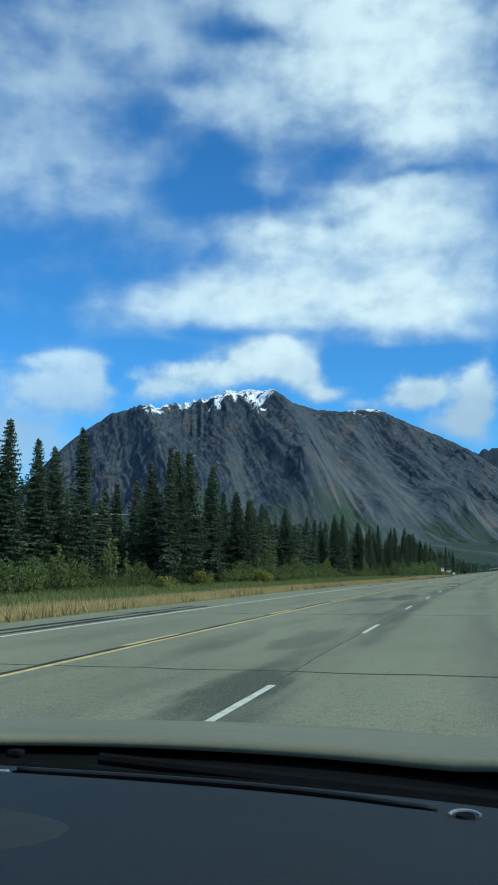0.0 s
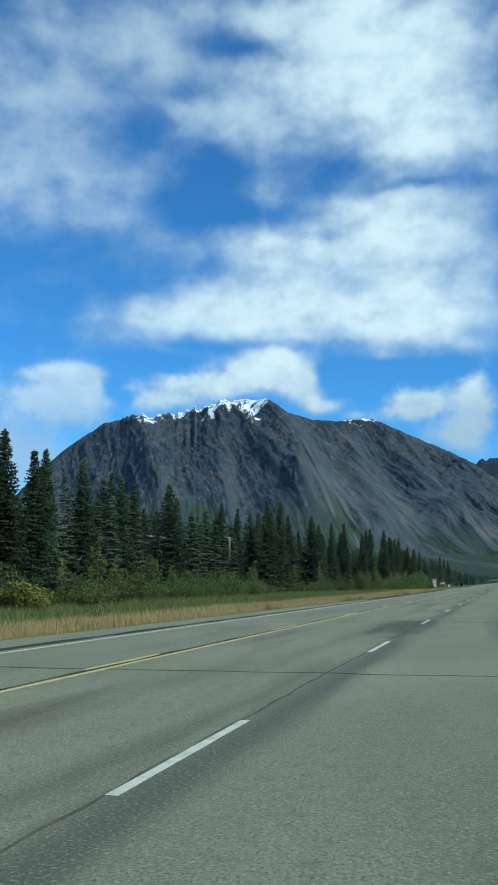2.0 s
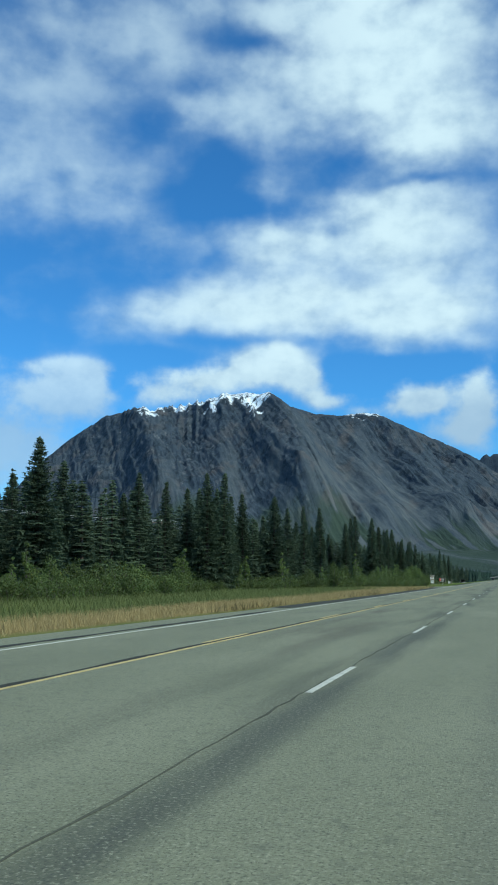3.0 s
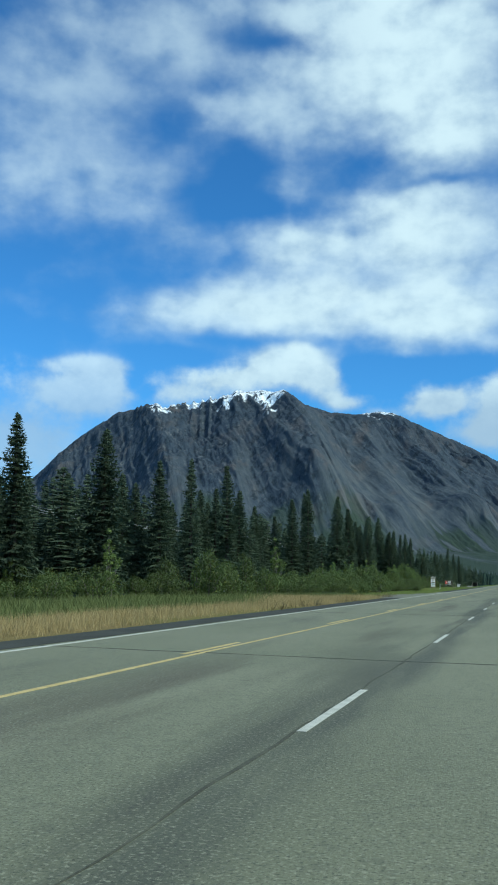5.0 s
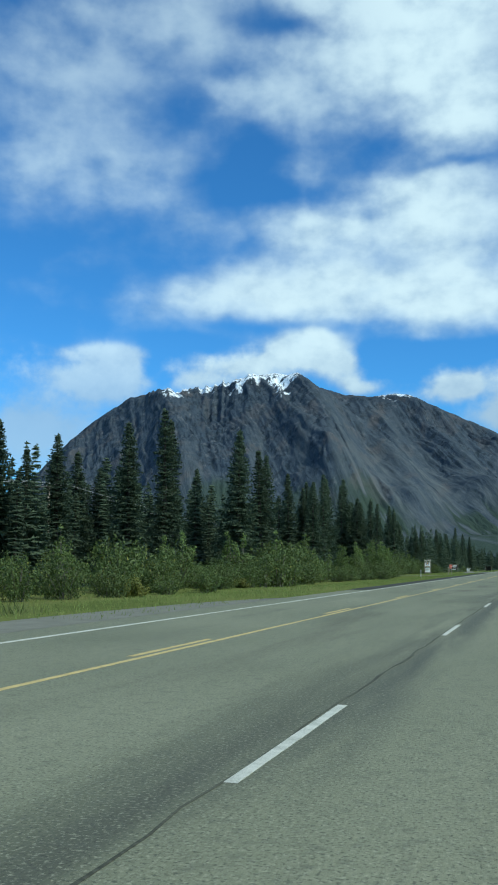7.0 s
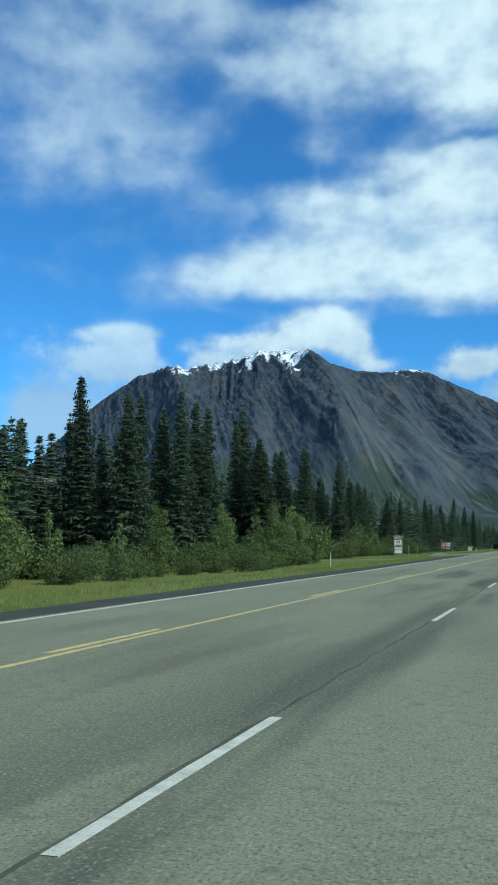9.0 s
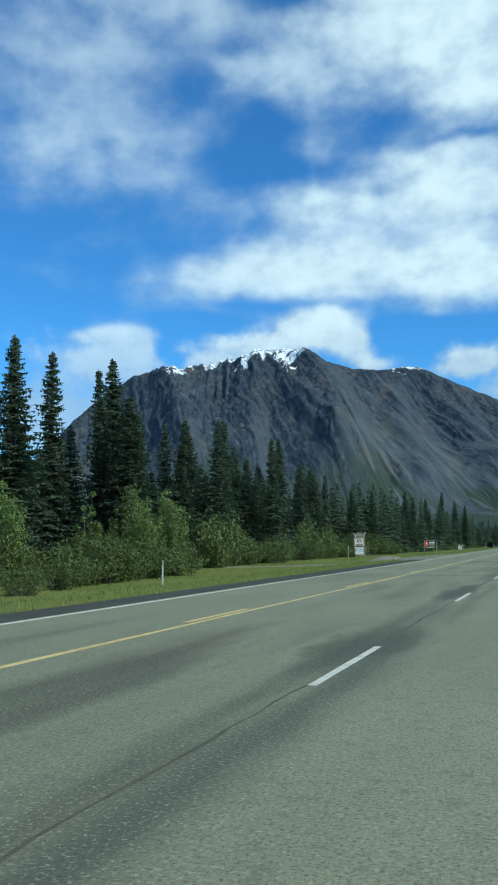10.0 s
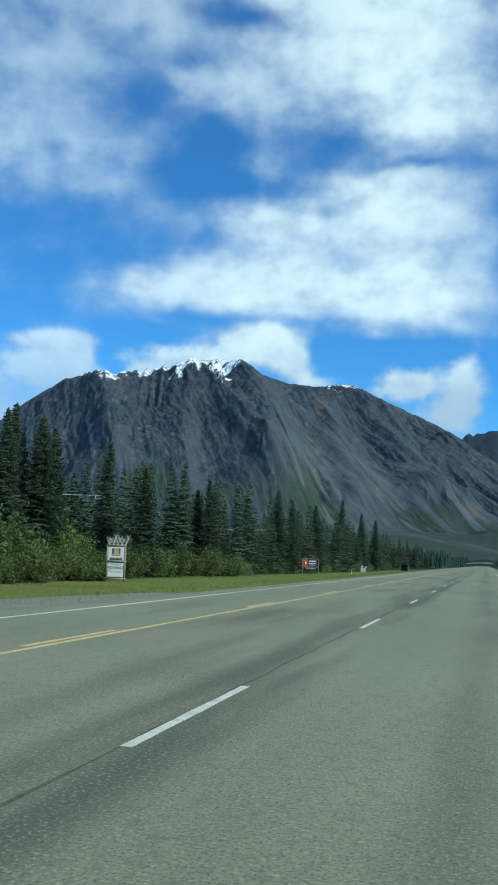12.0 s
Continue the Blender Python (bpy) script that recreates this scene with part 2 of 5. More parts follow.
M_metal = material("galvanised_metal", [(0.35, 0.36, 0.36), (0.5, 0.5, 0.5)], 5, 0.45, 0.05, 40, metal=0.8)
M_wire = material("aluminium_wire", [(0.34, 0.36, 0.36), (0.5, 0.5, 0.5)], 5, 0.6, 0.0, 40)
M_paint_car = material("silver_green_car_paint", [(0.150, 0.155, 0.108), (0.215, 0.215, 0.152)], 2.5, 0.6, 0.03, 90, spec=0.15, stretch=(0.5, 3, 1))
M_rubber = material("black_rubber", [(0.003, 0.0035, 0.004), (0.007, 0.008, 0.009)], 5, 0.8, 0.1, 60, spec=0.08)
# blue-grey vinyl, its colour darkened for the shade of a roof not built
M_dash = material("blue_grey_dashboard_vinyl", [(0.014, 0.0180, 0.0205), (0.022, 0.0265, 0.029)], 2.0, 0.6, 0.35, 420, spec=0.15)
M_speaker = material("speaker_cloth", [(0.016, 0.022, 0.026), (0.028, 0.034, 0.036)], 4, 0.85, 0.6, 700)
# near-black without sheen, stands for the shade inside the defroster slot
M_slot_shade = material("slot_shade_black", [(0.0015, 0.0015, 0.0018), (0.003, 0.003, 0.0035)], 5, 1.0, 0.0, 60, spec=0.0)
M_chrome = material("bright_plastic", [(0.22, 0.24, 0.26), (0.34, 0.36, 0.38)], 4, 0.35, 0.0, 60, metal=0.3)
M_glass_dark = material("tinted_glass", [(0.02, 0.025, 0.03), (0.035, 0.04, 0.045)], 4, 0.08, 0.0, 60)


def numpy_hash(ix, iy, seed):
    h = np.sin(ix * 127.1 + iy * 311.7 + seed * 74.7) * 43758.5453
    return h - np.floor(h)


def value_noise(x, y, seed=0):
    ix, iy = np.floor(x), np.floor(y)
    fx, fy = x - ix, y - iy
    fx, fy = fx * fx * fx * (fx * (fx * 6 - 15) + 10), fy * fy * fy * (fy * (fy * 6 - 15) + 10)
    a, b = numpy_hash(ix, iy, seed), numpy_hash(ix + 1, iy, seed)
    c, d = numpy_hash(ix, iy + 1, seed), numpy_hash(ix + 1, iy + 1, seed)
    return (a + (b - a) * fx) * (1 - fy) + (c + (d - c) * fx) * fy


def fbm(x, y, seed=0, octaves=5, ridged=False, gain=0.5):
    total, amp, norm = 0.0, 1.0, 0.0
    for o in range(octaves):
        v = value_noise(x * 2 ** o + o * 17.3, y * 2 ** o - o * 9.1, seed + o)
        v = 1 - np.abs(2 * v - 1) if ridged else v
        total, norm, amp = total + v * amp, norm + amp, amp * gain
    return total / norm


def smooth(x, a, b):
    t = np.clip((x - a) / (b - a), 0, 1)
    return t * t * (3 - 2 * t)


# ---- mesh helpers ----


def mesh_object(name, verts, faces, mats, parent=None, label="", flat=True, ids=None):
    me = bpy.data.meshes.new(name)
    me.from_pydata(verts if isinstance(verts, list) else verts.tolist(), [], faces if isinstance(faces, list) else faces.tolist())
    for m in (mats if isinstance(mats, (list, tuple)) else [mats]):
        me.materials.append(m)
    if ids is not None:
        me.polygons.foreach_set("material_index", np.asarray(ids, dtype=np.int32))
    if not flat:
        me.polygons.foreach_set("use_smooth", [True] * len(me.polygons))
    me.update()
    ob = new(name, me)
    if parent:
        ob.parent = parent
    if label:
        ob["label"] = label
    return ob


def part(name, bm, mat, parent, label="", shade=False):
    me = bpy.data.meshes.new(name)
    bmesh.ops.recalc_face_normals(bm, faces=bm.faces)
    bm.to_mesh(me)
    bm.free()
    me.materials.append(mat)
    if shade:
        me.polygons.foreach_set("use_smooth", [True] * len(me.polygons))
    ob = new(name, me)
    if parent:
        ob.parent = parent
    if label:
        ob["label"] = label
    return ob


def box(size, at=(0, 0, 0), bevel=0.0, turn=None):
    bm = bmesh.new()
    bmesh.ops.create_cube(bm, size=1.0)
    bmesh.ops.scale(bm, vec=size, verts=bm.verts)
    if bevel:
        bmesh.ops.bevel(bm, geom=bm.edges[:], offset=bevel, segments=2, affect="EDGES", profile=0.5)
    if turn:
        bmesh.ops.transform(bm, matrix=turn, verts=bm.verts)
    bmesh.ops.translate(bm, vec=at, verts=bm.verts)
    return bm


def rod(a, b, r0, r1=None, sides=8):
    """A tapered round bar from a to b."""
    a, b = Vector(a), Vector(b)
    bm = bmesh.new()
    bmesh.ops.create_cone(bm, cap_ends=True, segments=sides, radius1=r0, radius2=r0 if r1 is None else r1, depth=(b - a).length)
    bmesh.ops.transform(bm, matrix=Matrix.Translation((a + b) / 2) @ (b - a).to_track_quat("Z", "Y").to_matrix().to_4x4(), verts=bm.verts)
    return bm


def join(*parts):
    out = bmesh.new()
    for p in parts:
        me = bpy.data.meshes.new("tmp")
        p.to_mesh(me)
        p.free()
        out.from_mesh(me)
        bpy.data.meshes.remove(me)
    return out


def thing(name, at, label, category, group="", kind="", turn=0.0):
    ob = new(name)
    ob.matrix_basis = pose(*at, 0, 0, turn)
    return tagged(ob, label, category, group, kind)


# ---- ground, road ----
# the road's lines lie at fixed distances from its axis, which bends a little; its left shoulder is wider at the start
DASH_X, YELLOW_X, EDGE_X, RIGHT_X, PAVE_L, PAVE_R = -2.38, -5.82, -8.79, 1.35, -10.15, 3.3
BEND_Y = np.arange(-60.0, 2500.0, 1.0)
BEND_SLOPE = np.interp(BEND_Y, [-10, 25, 55, 85, 115, 200, 420], [-0.0294, -0.0296, -0.0152, 0.0002, 0.0076, 0.004, 0.0035])
BEND_X = np.cumsum(BEND_SLOPE)
BEND_X -= np.interp(120.0, BEND_Y, BEND_X)


def bend(y):
    return np.interp(y, BEND_Y, BEND_X)


def wider(x, y):
    """The left shoulder spreads outwards towards the start: how far a place left of the centre line moves."""
    pave = np.interp(y, [60, 95, 150], [1.75, 0.8, 0.0])
    line = np.interp(y, [20, 60, 110], [0.45, 0.35, 0.0])
    return -np.interp(-np.asarray(x, float), [-YELLOW_X, -EDGE_X, -PAVE_L, 18.0, 26.0], [0.0, 1.0, 2.0, 2.0, 0.0]).clip(0, 1) * line - np.interp(-np.asarray(x, float), [-EDGE_X, -PAVE_L, 16.0, 25.0], [0.0, 1.0, 1.0, 0.0]) * (pave - line)


def on_road(x, y):
    """World x of a place at x from the road's axis."""
    return np.asarray(x, float) + bend(y) + wider(x, y)


def aside(y):
    """How far the land beside the road shifts with the bend, seen from the stretch before it."""
    return np.interp(y, [70, 85, 100, 115, 130, 145, 207, 222, 237, 253, 284, 345, 360, 375, 390, 437], [0.79, 0.42, 0.07, -0.24, -0.31, -0.35, -0.1, 0.05, 0.18, 0.22, 0.3, 0.55, 0.64, 0.69, 0.75, 0.85])



def ground_z(x, y):
    """Height of the land: level by the road, a shallow ditch and forest floor beside it, rising to the mountain's foot."""
    x, y = np.asarray(x, float), np.asarray(y, float)
    dip = np.interp(y, [250, 335, 430, 525, 610], [0.06, 0.55, 0.62, 1.05, 1.35])
    off = x - bend(y)
    edge = -PAVE_L + np.interp(y, [60, 95, 150], [1.75, 0.8, 0.0])
    side = np.where(off < 0, -dip * smooth(-x, 10.0, 19.0) - 0.15 * smooth(-off, edge, edge + 9.0), -0.9 * smooth(off, PAVE_R, 18.0))
    rough = (fbm(x / 9.0, y / 9.0, 3, 3) - 0.5) * 0.3 * smooth(np.maximum(-edge - 1.0 - off, off - PAVE_R - 1.0), 0.0, 8.0)
    dist = np.hypot(x, y)
    rise = 14.0 * smooth(dist, 1700.0, 3100.0)
    hills = 14.0 * fbm(x / 420.0, y / 420.0, 8, 4) * smooth(dist, 1300.0, 2300.0)
    far = 40.0 * smooth(dist, 3100.0, 4800.0)
    return -0.06 + side + rough + rise + hills + far


def axis(points):
    return np.concatenate([np.arange(a, b, s) for a, b, s in points])


gx = axis([(-4600, -900, 220), (-900, -200, 60), (-200, -60, 14), (-60, -11, 1.2), (-11, 4, 5), (4, 40, 3), (40, 300, 40), (300, 4600, 220)])
gy = axis([(-600, -40, 80), (-40, 640, 2.5), (640, 1500, 25), (1500, 4700, 80)])
GX, GY = np.meshgrid(gx, gy)
gv = np.stack([GX.ravel(), GY.ravel(), ground_z(GX, GY).ravel()], 1)
nx, ny = len(gx), len(gy)
gi = (np.arange(ny - 1)[:, None] * nx + np.arange(nx - 1)[None, :]).ravel()
gf = np.stack([gi, gi + 1, gi + nx + 1, gi + nx], 1)


def ground_material():
    m = material("verge_and_forest_floor", [(0.095, 0.12, 0.036), (0.15, 0.175, 0.055), (0.20, 0.19, 0.075)], 0.12, 1.0, 0.6, 3.0, spec=0.0)
    n, l = m.node_tree.nodes, m.node_tree.links
    b = n["Principled BSDF"]
    old = b.inputs["Base Color"].links[0].from_socket
    at = n.new("ShaderNodeAttribute")
    at.attribute_name = "dry"
    at2 = n.new("ShaderNodeAttribute")
    at2.attribute_name = "forest"
    tex = n.new("ShaderNodeTexNoise")
    tex.inputs["Scale"].default_value, tex.inputs["Detail"].default_value = 0.02, 8
    tc = n.new("ShaderNodeTexCoord")
    l.new(tc.outputs["Object"], tex.inputs["Vector"])
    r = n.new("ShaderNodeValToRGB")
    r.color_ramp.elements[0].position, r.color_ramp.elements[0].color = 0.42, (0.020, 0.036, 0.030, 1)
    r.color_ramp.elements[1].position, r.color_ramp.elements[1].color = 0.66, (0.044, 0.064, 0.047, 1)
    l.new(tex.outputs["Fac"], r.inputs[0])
    prev = old
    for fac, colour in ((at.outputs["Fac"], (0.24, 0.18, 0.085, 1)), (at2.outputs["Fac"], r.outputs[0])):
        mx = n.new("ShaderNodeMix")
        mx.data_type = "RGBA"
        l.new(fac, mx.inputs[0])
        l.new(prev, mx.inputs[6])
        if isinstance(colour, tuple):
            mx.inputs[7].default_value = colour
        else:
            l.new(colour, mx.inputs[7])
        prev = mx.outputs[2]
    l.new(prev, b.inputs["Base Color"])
    return m


def dryness(x, y):
    """Dry golden grass stands in a band beside the shoulder, up to a gravel turnout; mown green grass follows."""
    x = np.asarray(x, float) - bend(y) + np.interp(y, [60, 95, 150], [1.6, 0.7, 0.0])
    band = smooth(-x, 10.3, 11.5) * (1 - smooth(-x, 13.6 + 4.5 * smooth(y, 200, 222) + 5 * (fbm(np.asarray(y) / 9.0, 0 * np.asarray(y), 5, 3) - 0.5), 17.4 + 4.5 * smooth(y, 200, 222)))
    along = 1 - smooth(y, 219.0, 231.0)
    return band * along * (0.55 + 0.45 * smooth(fbm(np.asarray(x) / 3.0, np.asarray(y) / 7.0, 6, 3), 0.3, 0.6))


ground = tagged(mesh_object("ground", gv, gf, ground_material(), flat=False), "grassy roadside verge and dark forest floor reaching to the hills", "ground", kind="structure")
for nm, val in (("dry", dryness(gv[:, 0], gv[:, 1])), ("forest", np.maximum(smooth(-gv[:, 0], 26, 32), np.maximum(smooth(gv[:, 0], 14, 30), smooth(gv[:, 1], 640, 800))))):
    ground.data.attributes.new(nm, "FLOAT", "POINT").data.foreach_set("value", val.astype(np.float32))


STAINS = [(-2.71, 11.8, 0.50, 3.0, 0.90), (-3.21, 19.3, 0.54, 3.0, 0.50), (-3.48, 46.3, 0.72, 6.0, 0.85), (-4.74, 42.8, 0.63, 4.0, 0.60), (-2.76, 89.8, 0.81, 5.5, 0.90), (-2.58, 193.8, 0.36, 6.0, 0.70), (-2.67, 306.8, 0.45, 4.0, 0.75), (-2.58, 318.8, 0.63, 2.6, 0.80), (-2.67, 331.3, 0.45, 3.5, 0.75), (-2.67, 352.3, 0.63, 3.0, 0.75), (-2.58, 364.3, 0.63, 2.4, 0.75), (-4.38, 313.8, 0.63, 5.0, 0.50)]


def road_material():
    """Worn grey-green chip seal: fine stones, dark wheel-side streaks and brownish stains along the road."""
    m = material("worn_asphalt", [(0.160, 0.168, 0.106), (0.216, 0.223, 0.144), (0.272, 0.275, 0.182)], 0.35, 0.78, 0.5, 55, stretch=(1, 0.35, 1), spec=0.2)
    n, l = m.node_tree.nodes, m.node_tree.links
    b = n["Principled BSDF"]
    prev = b.inputs["Base Color"].links[0].from_socket
    tc = n.new("ShaderNodeAttribute")
    tc.attribute_name = "lane"
    sp = n.new("ShaderNodeSeparateXYZ")
    l.new(tc.outputs["Vector"], sp.inputs[0])

    def band(x, half, scale, lo, hi, colour, amount):
        nonlocal prev
        nz = n.new("ShaderNodeTexNoise")
        mp = n.new("ShaderNodeMapping")
        mp.inputs["Scale"].default_value = (1.2, 0.12, 1)
        mp.inputs["Location"].default_value = (x * 3.1, x, 0)
        l.new(tc.outputs["Vector"], mp.inputs[0])
        l.new(mp.outputs[0], nz.inputs["Vector"])
        nz.inputs["Scale"].default_value, nz.inputs["Detail"].default_value = scale, 7
        d = n.new("ShaderNodeMath")
        d.operation = "SUBTRACT"
        l.new(sp.outputs[0], d.inputs[0])
        d.inputs[1].default_value = x
        ab = n.new("ShaderNodeMath")
        ab.operation = "ABSOLUTE"
        l.new(d.outputs[0], ab.inputs[0])
        fall = n.new("ShaderNodeMapRange")
        fall.interpolation_type = "SMOOTHSTEP"
        l.new(ab.outputs[0], fall.inputs[0])
        fall.inputs[2].default_value, fall.inputs[3].default_value, fall.inputs[4].default_value = half, 1.0, 0.0
        st = n.new("ShaderNodeMapRange")
        l.new(nz.outputs["Fac"], st.inputs[0])
        st.inputs[1].default_value, st.inputs[2].default_value, st.inputs[4].default_value = lo, hi, amount
        mu = n.new("ShaderNodeMath")
        mu.operation = "MULTIPLY"
        l.new(fall.outputs[0], mu.inputs[0])
        l.new(st.outputs[0], mu.inputs[1])
        mx = n.new("ShaderNodeMix")
        mx.data_type = "RGBA"
        l.new(mu.outputs[0], mx.inputs[0])
        l.new(prev, mx.inputs[6])
        mx.inputs[7].default_value = (*colour, 1)
        prev = mx.outputs[2]

    band(-3.0, 1.3, 0.6, 0.50, 0.60, (0.062, 0.066, 0.048), 0.45)
    band(-2.65, 0.5, 0.9, 0.44, 0.58, (0.070, 0.072, 0.055), 0.7)
    band(-2.15, 0.5, 0.9, 0.42, 0.56, (0.06, 0.065, 0.055), 0.75)
    band(-4.6, 1.7, 0.7, 0.50, 0.66, (0.095, 0.082, 0.058), 0.8)
    band(-7.3, 1.0, 0.7, 0.50, 0.68, (0.10, 0.098, 0.078), 0.6)
    band(0.0, 0.7, 0.6, 0.40, 0.62, (0.105, 0.108, 0.09), 0.8)
    # dark oily stains, each a ragged patch
    ragged = n.new("ShaderNodeTexNoise")
    rmap = n.new("ShaderNodeMapping")
    rmap.inputs["Scale"].default_value = (1.0, 0.3, 1)
    l.new(tc.outputs["Vector"], rmap.inputs[0])
    l.new(rmap.outputs[0], ragged.inputs["Vector"])
    ragged.inputs["Scale"].default_value, ragged.inputs["Detail"].default_value, ragged.inputs["Roughness"].default_value = 1.6, 8, 0.65

    def calc(op, a, c):
        m2 = n.new("ShaderNodeMath")
        m2.operation = op
        for i, v in enumerate((a, c)):
            if isinstance(v, (int, float)):
                m2.inputs[i].default_value = v
            else:
                l.new(v, m2.inputs[i])
        return m2.outputs[0]

    for x, y, hx, hy, amount in STAINS:
        u, v = calc("DIVIDE", calc("SUBTRACT", sp.outputs[0], x), hx), calc("DIVIDE", calc("SUBTRACT", sp.outputs[1], y), hy)
        r2 = calc("ADD", calc("ADD", calc("MULTIPLY", u, u), calc("MULTIPLY", v, v)), calc("MULTIPLY", calc("SUBTRACT", ragged.outputs["Fac"], 0.5), 3.2))
        st = n.new("ShaderNodeMapRange")
        st.interpolation_type = "SMOOTHSTEP"
        l.new(r2, st.inputs[0])
        st.inputs[1].default_value, st.inputs[2].default_value, st.inputs[3].default_value, st.inputs[4].default_value = 0.2, 1.3, amount, 0.0
        mx = n.new("ShaderNodeMix")
        mx.data_type = "RGBA"
        l.new(st.outputs[0], mx.inputs[0])
        l.new(prev, mx.inputs[6])
        mx.inputs[7].default_value = (0.056, 0.060, 0.043, 1)
        prev = mx.outputs[2]
    # pale and dark stones of the chip seal
    for sc, lo, hi, colour, amount in ((34.0, 0.53, 0.66, (0.38, 0.38, 0.27), 0.65), (41.0, 0.53, 0.64, (0.055, 0.058, 0.045), 0.75), (7.0, 0.52, 0.70, (0.105, 0.108, 0.080), 0.5)):
        nz = n.new("ShaderNodeTexNoise")
        nz.inputs["Scale"].default_value, nz.inputs["Detail"].default_value, nz.inputs["Roughness"].default_value = sc, 3, 0.7
        l.new(tc.outputs["Vector"], nz.inputs["Vector"])
        st = n.new("ShaderNodeMapRange")
        l.new(nz.outputs["Fac"], st.inputs[0])
        st.inputs[1].default_value, st.inputs[2].default_value, st.inputs[4].default_value = lo, hi, amount
        mx = n.new("ShaderNodeMix")
        mx.data_type = "RGBA"
        l.new(st.outputs[0], mx.inputs[0])
        l.new(prev, mx.inputs[6])
        mx.inputs[7].default_value = (*colour, 1)
        prev = mx.outputs[2]
    l.new(prev, b.inputs["Base Color"])
    return m


rx = np.array([PAVE_L, EDGE_X - 0.12, YELLOW_X - 1.6, YELLOW_X, -4.3, DASH_X, -0.5, RIGHT_X, PAVE_R])
ry = axis([(-40, 700, 5.0), (700, 1620, 20)])
RX, RY = np.meshgrid(rx, ry)
RZ = 0.0 * RX
RZ[:, 0] -= 0.035
RZ[:, -1] -= 0.035
rv = np.stack([on_road(RX, RY).ravel(), RY.ravel(), RZ.ravel()], 1)
lane_xy = np.stack([RX.ravel(), RY.ravel(), 0 * RZ.ravel()], 1)
lo = rv[np.isin(np.arange(len(rv)) % len(rx), (0, len(rx) - 1))] - [0, 0, 0.25]
n_r = len(rx)
ri = (np.arange(len(ry) - 1)[:, None] * n_r + np.arange(n_r - 1)[None, :]).ravel()
rf = np.stack([ri, ri + 1, ri + n_r + 1, ri + n_r], 1).tolist()
base_i = len(rv)
for k in range(len(ry) - 1):
    rf.append([k * n_r, (k + 1) * n_r, base_i + 2 * (k + 1), base_i + 2 * k])
    rf.append([(k + 1) * n_r + n_r - 1, k * n_r + n_r - 1, base_i + 2 * k + 1, base_i + 2 * (k + 1) + 1])
M_road = road_material()
road = tagged(mesh_object("road", np.concatenate([rv, lo]), rf, M_road), "worn grey-green asphalt highway with patched cracks", "road", kind="structure")
lane_xy = np.concatenate([lane_xy, lane_xy[np.isin(np.arange(len(lane_xy)) % n_r, (0, n_r - 1))]])
road.data.attributes.new("lane", "FLOAT_VECTOR", "POINT").data.foreach_set("vector", lane_xy.ravel().astype(np.float32))


def strip(name, points, width, mat, label="", z=0.004, ragged=0.0, seed=0):
    """A thin painted or poured strip along points on the road."""
    rng = random.Random(seed)
    vs, fs = [], []
    points = [(float(on_road(x, y)), y) for x, y in points]
    for i, (x, y) in enumerate(points):
        a, c = points[max(i - 1, 0)], points[min(i + 1, len(points) - 1)]
        d = Vector((c[0] - a[0], c[1] - a[1])).normalized()
        w = width / 2 * (1 + ragged * (rng.random() - 0.5) * 2)
        vs += [(x - d.y * w, y + d.x * w, z), (x + d.y * w, y - d.x * w, z), (x - d.y * w, y + d.x * w, 0.0005), (x + d.y * w, y - d.x * w, 0.0005)]
        if i:
            p, q = 4 * i - 4, 4 * i
            fs += [(p, p + 1, q + 1, q), (p, q, q + 2, p + 2), (p + 1, p + 3, q + 3, q + 1)]
    return mesh_object(name, vs, fs, mat, road, label)


def straight(x, y0, y1, step=12.0, wob=0.0, seed=0):
    rng = random.Random(seed)
    n = max(1, int((y1 - y0) / step))
    return [(x + (rng.random() - 0.5) * wob, y0 + (y1 - y0) * i / n) for i in range(n + 1)]


strip("edge_line", straight(EDGE_X, -30, 1500, 6, 0.02, 1), 0.10, M_white, "worn white edge line", ragged=0.25, seed=2)
strip("edge_line", straight(RIGHT_X, -30, 1500, 6, 0.02, 3), 0.10, M_white, "worn white edge line", ragged=0.25, seed=4)
strip("centre_line", straight(YELLOW_X, -30, 1500, 3, 0.02, 5), 0.09, M_yellow, "worn yellow centre line", ragged=0.3, seed=6)
PERIOD, DASH_LEN, DASH_0, YDASH_0, YPERIOD = 11.79, 3.13, 8.87, 16.7, 11.71


def dash_row(name, x, width, mat, y0, period, count, seed):
    """Paint dashes along the road, each turned with the bend; all share one mesh."""
    strip_x = x - float(on_road(x, 0.0))
    first = strip(name, [(x, 0.0), (x, 0.8), (x, 1.6), (x, 2.4), (x, DASH_LEN)], width, mat, ragged=0.10, seed=seed)
    for v in first.data.vertices:
        v.co.x = v.co.x + strip_x - x + 0.0294 * v.co.y
    for k in range(-2, count):
        d = first if k == -2 else first.copy()
        if k > -2:
            scene.collection.objects.link(d)
        y = y0 + k * period
        d.location = (float(on_road(x, y)), y, 0)
        d.rotation_euler.z = -math.atan((float(on_road(x, y + DASH_LEN)) - float(on_road(x, y))) / DASH_LEN)


dash_row("lane_dash", DASH_X, 0.088, M_white, DASH_0, PERIOD, 78, 7)
dash_row("passing_dash", YELLOW_X - 0.20, 0.10, M_yellow, YDASH_0, YPERIOD, 60, 8)
strip("shoulder_strip", straight((PAVE_L + EDGE_X) / 2 - 0.06, 132, 222, 5, 0.12, 9), 1.05, M_shoulder, "darker resurfaced shoulder", z=0.006, ragged=0.12, seed=10)
strip("shoulder_strip", straight((PAVE_L + EDGE_X) / 2 - 0.06, 262, 371, 5, 0.12, 29), 1.05, M_shoulder, "darker resurfaced shoulder", z=0.006, ragged=0.12, seed=30)
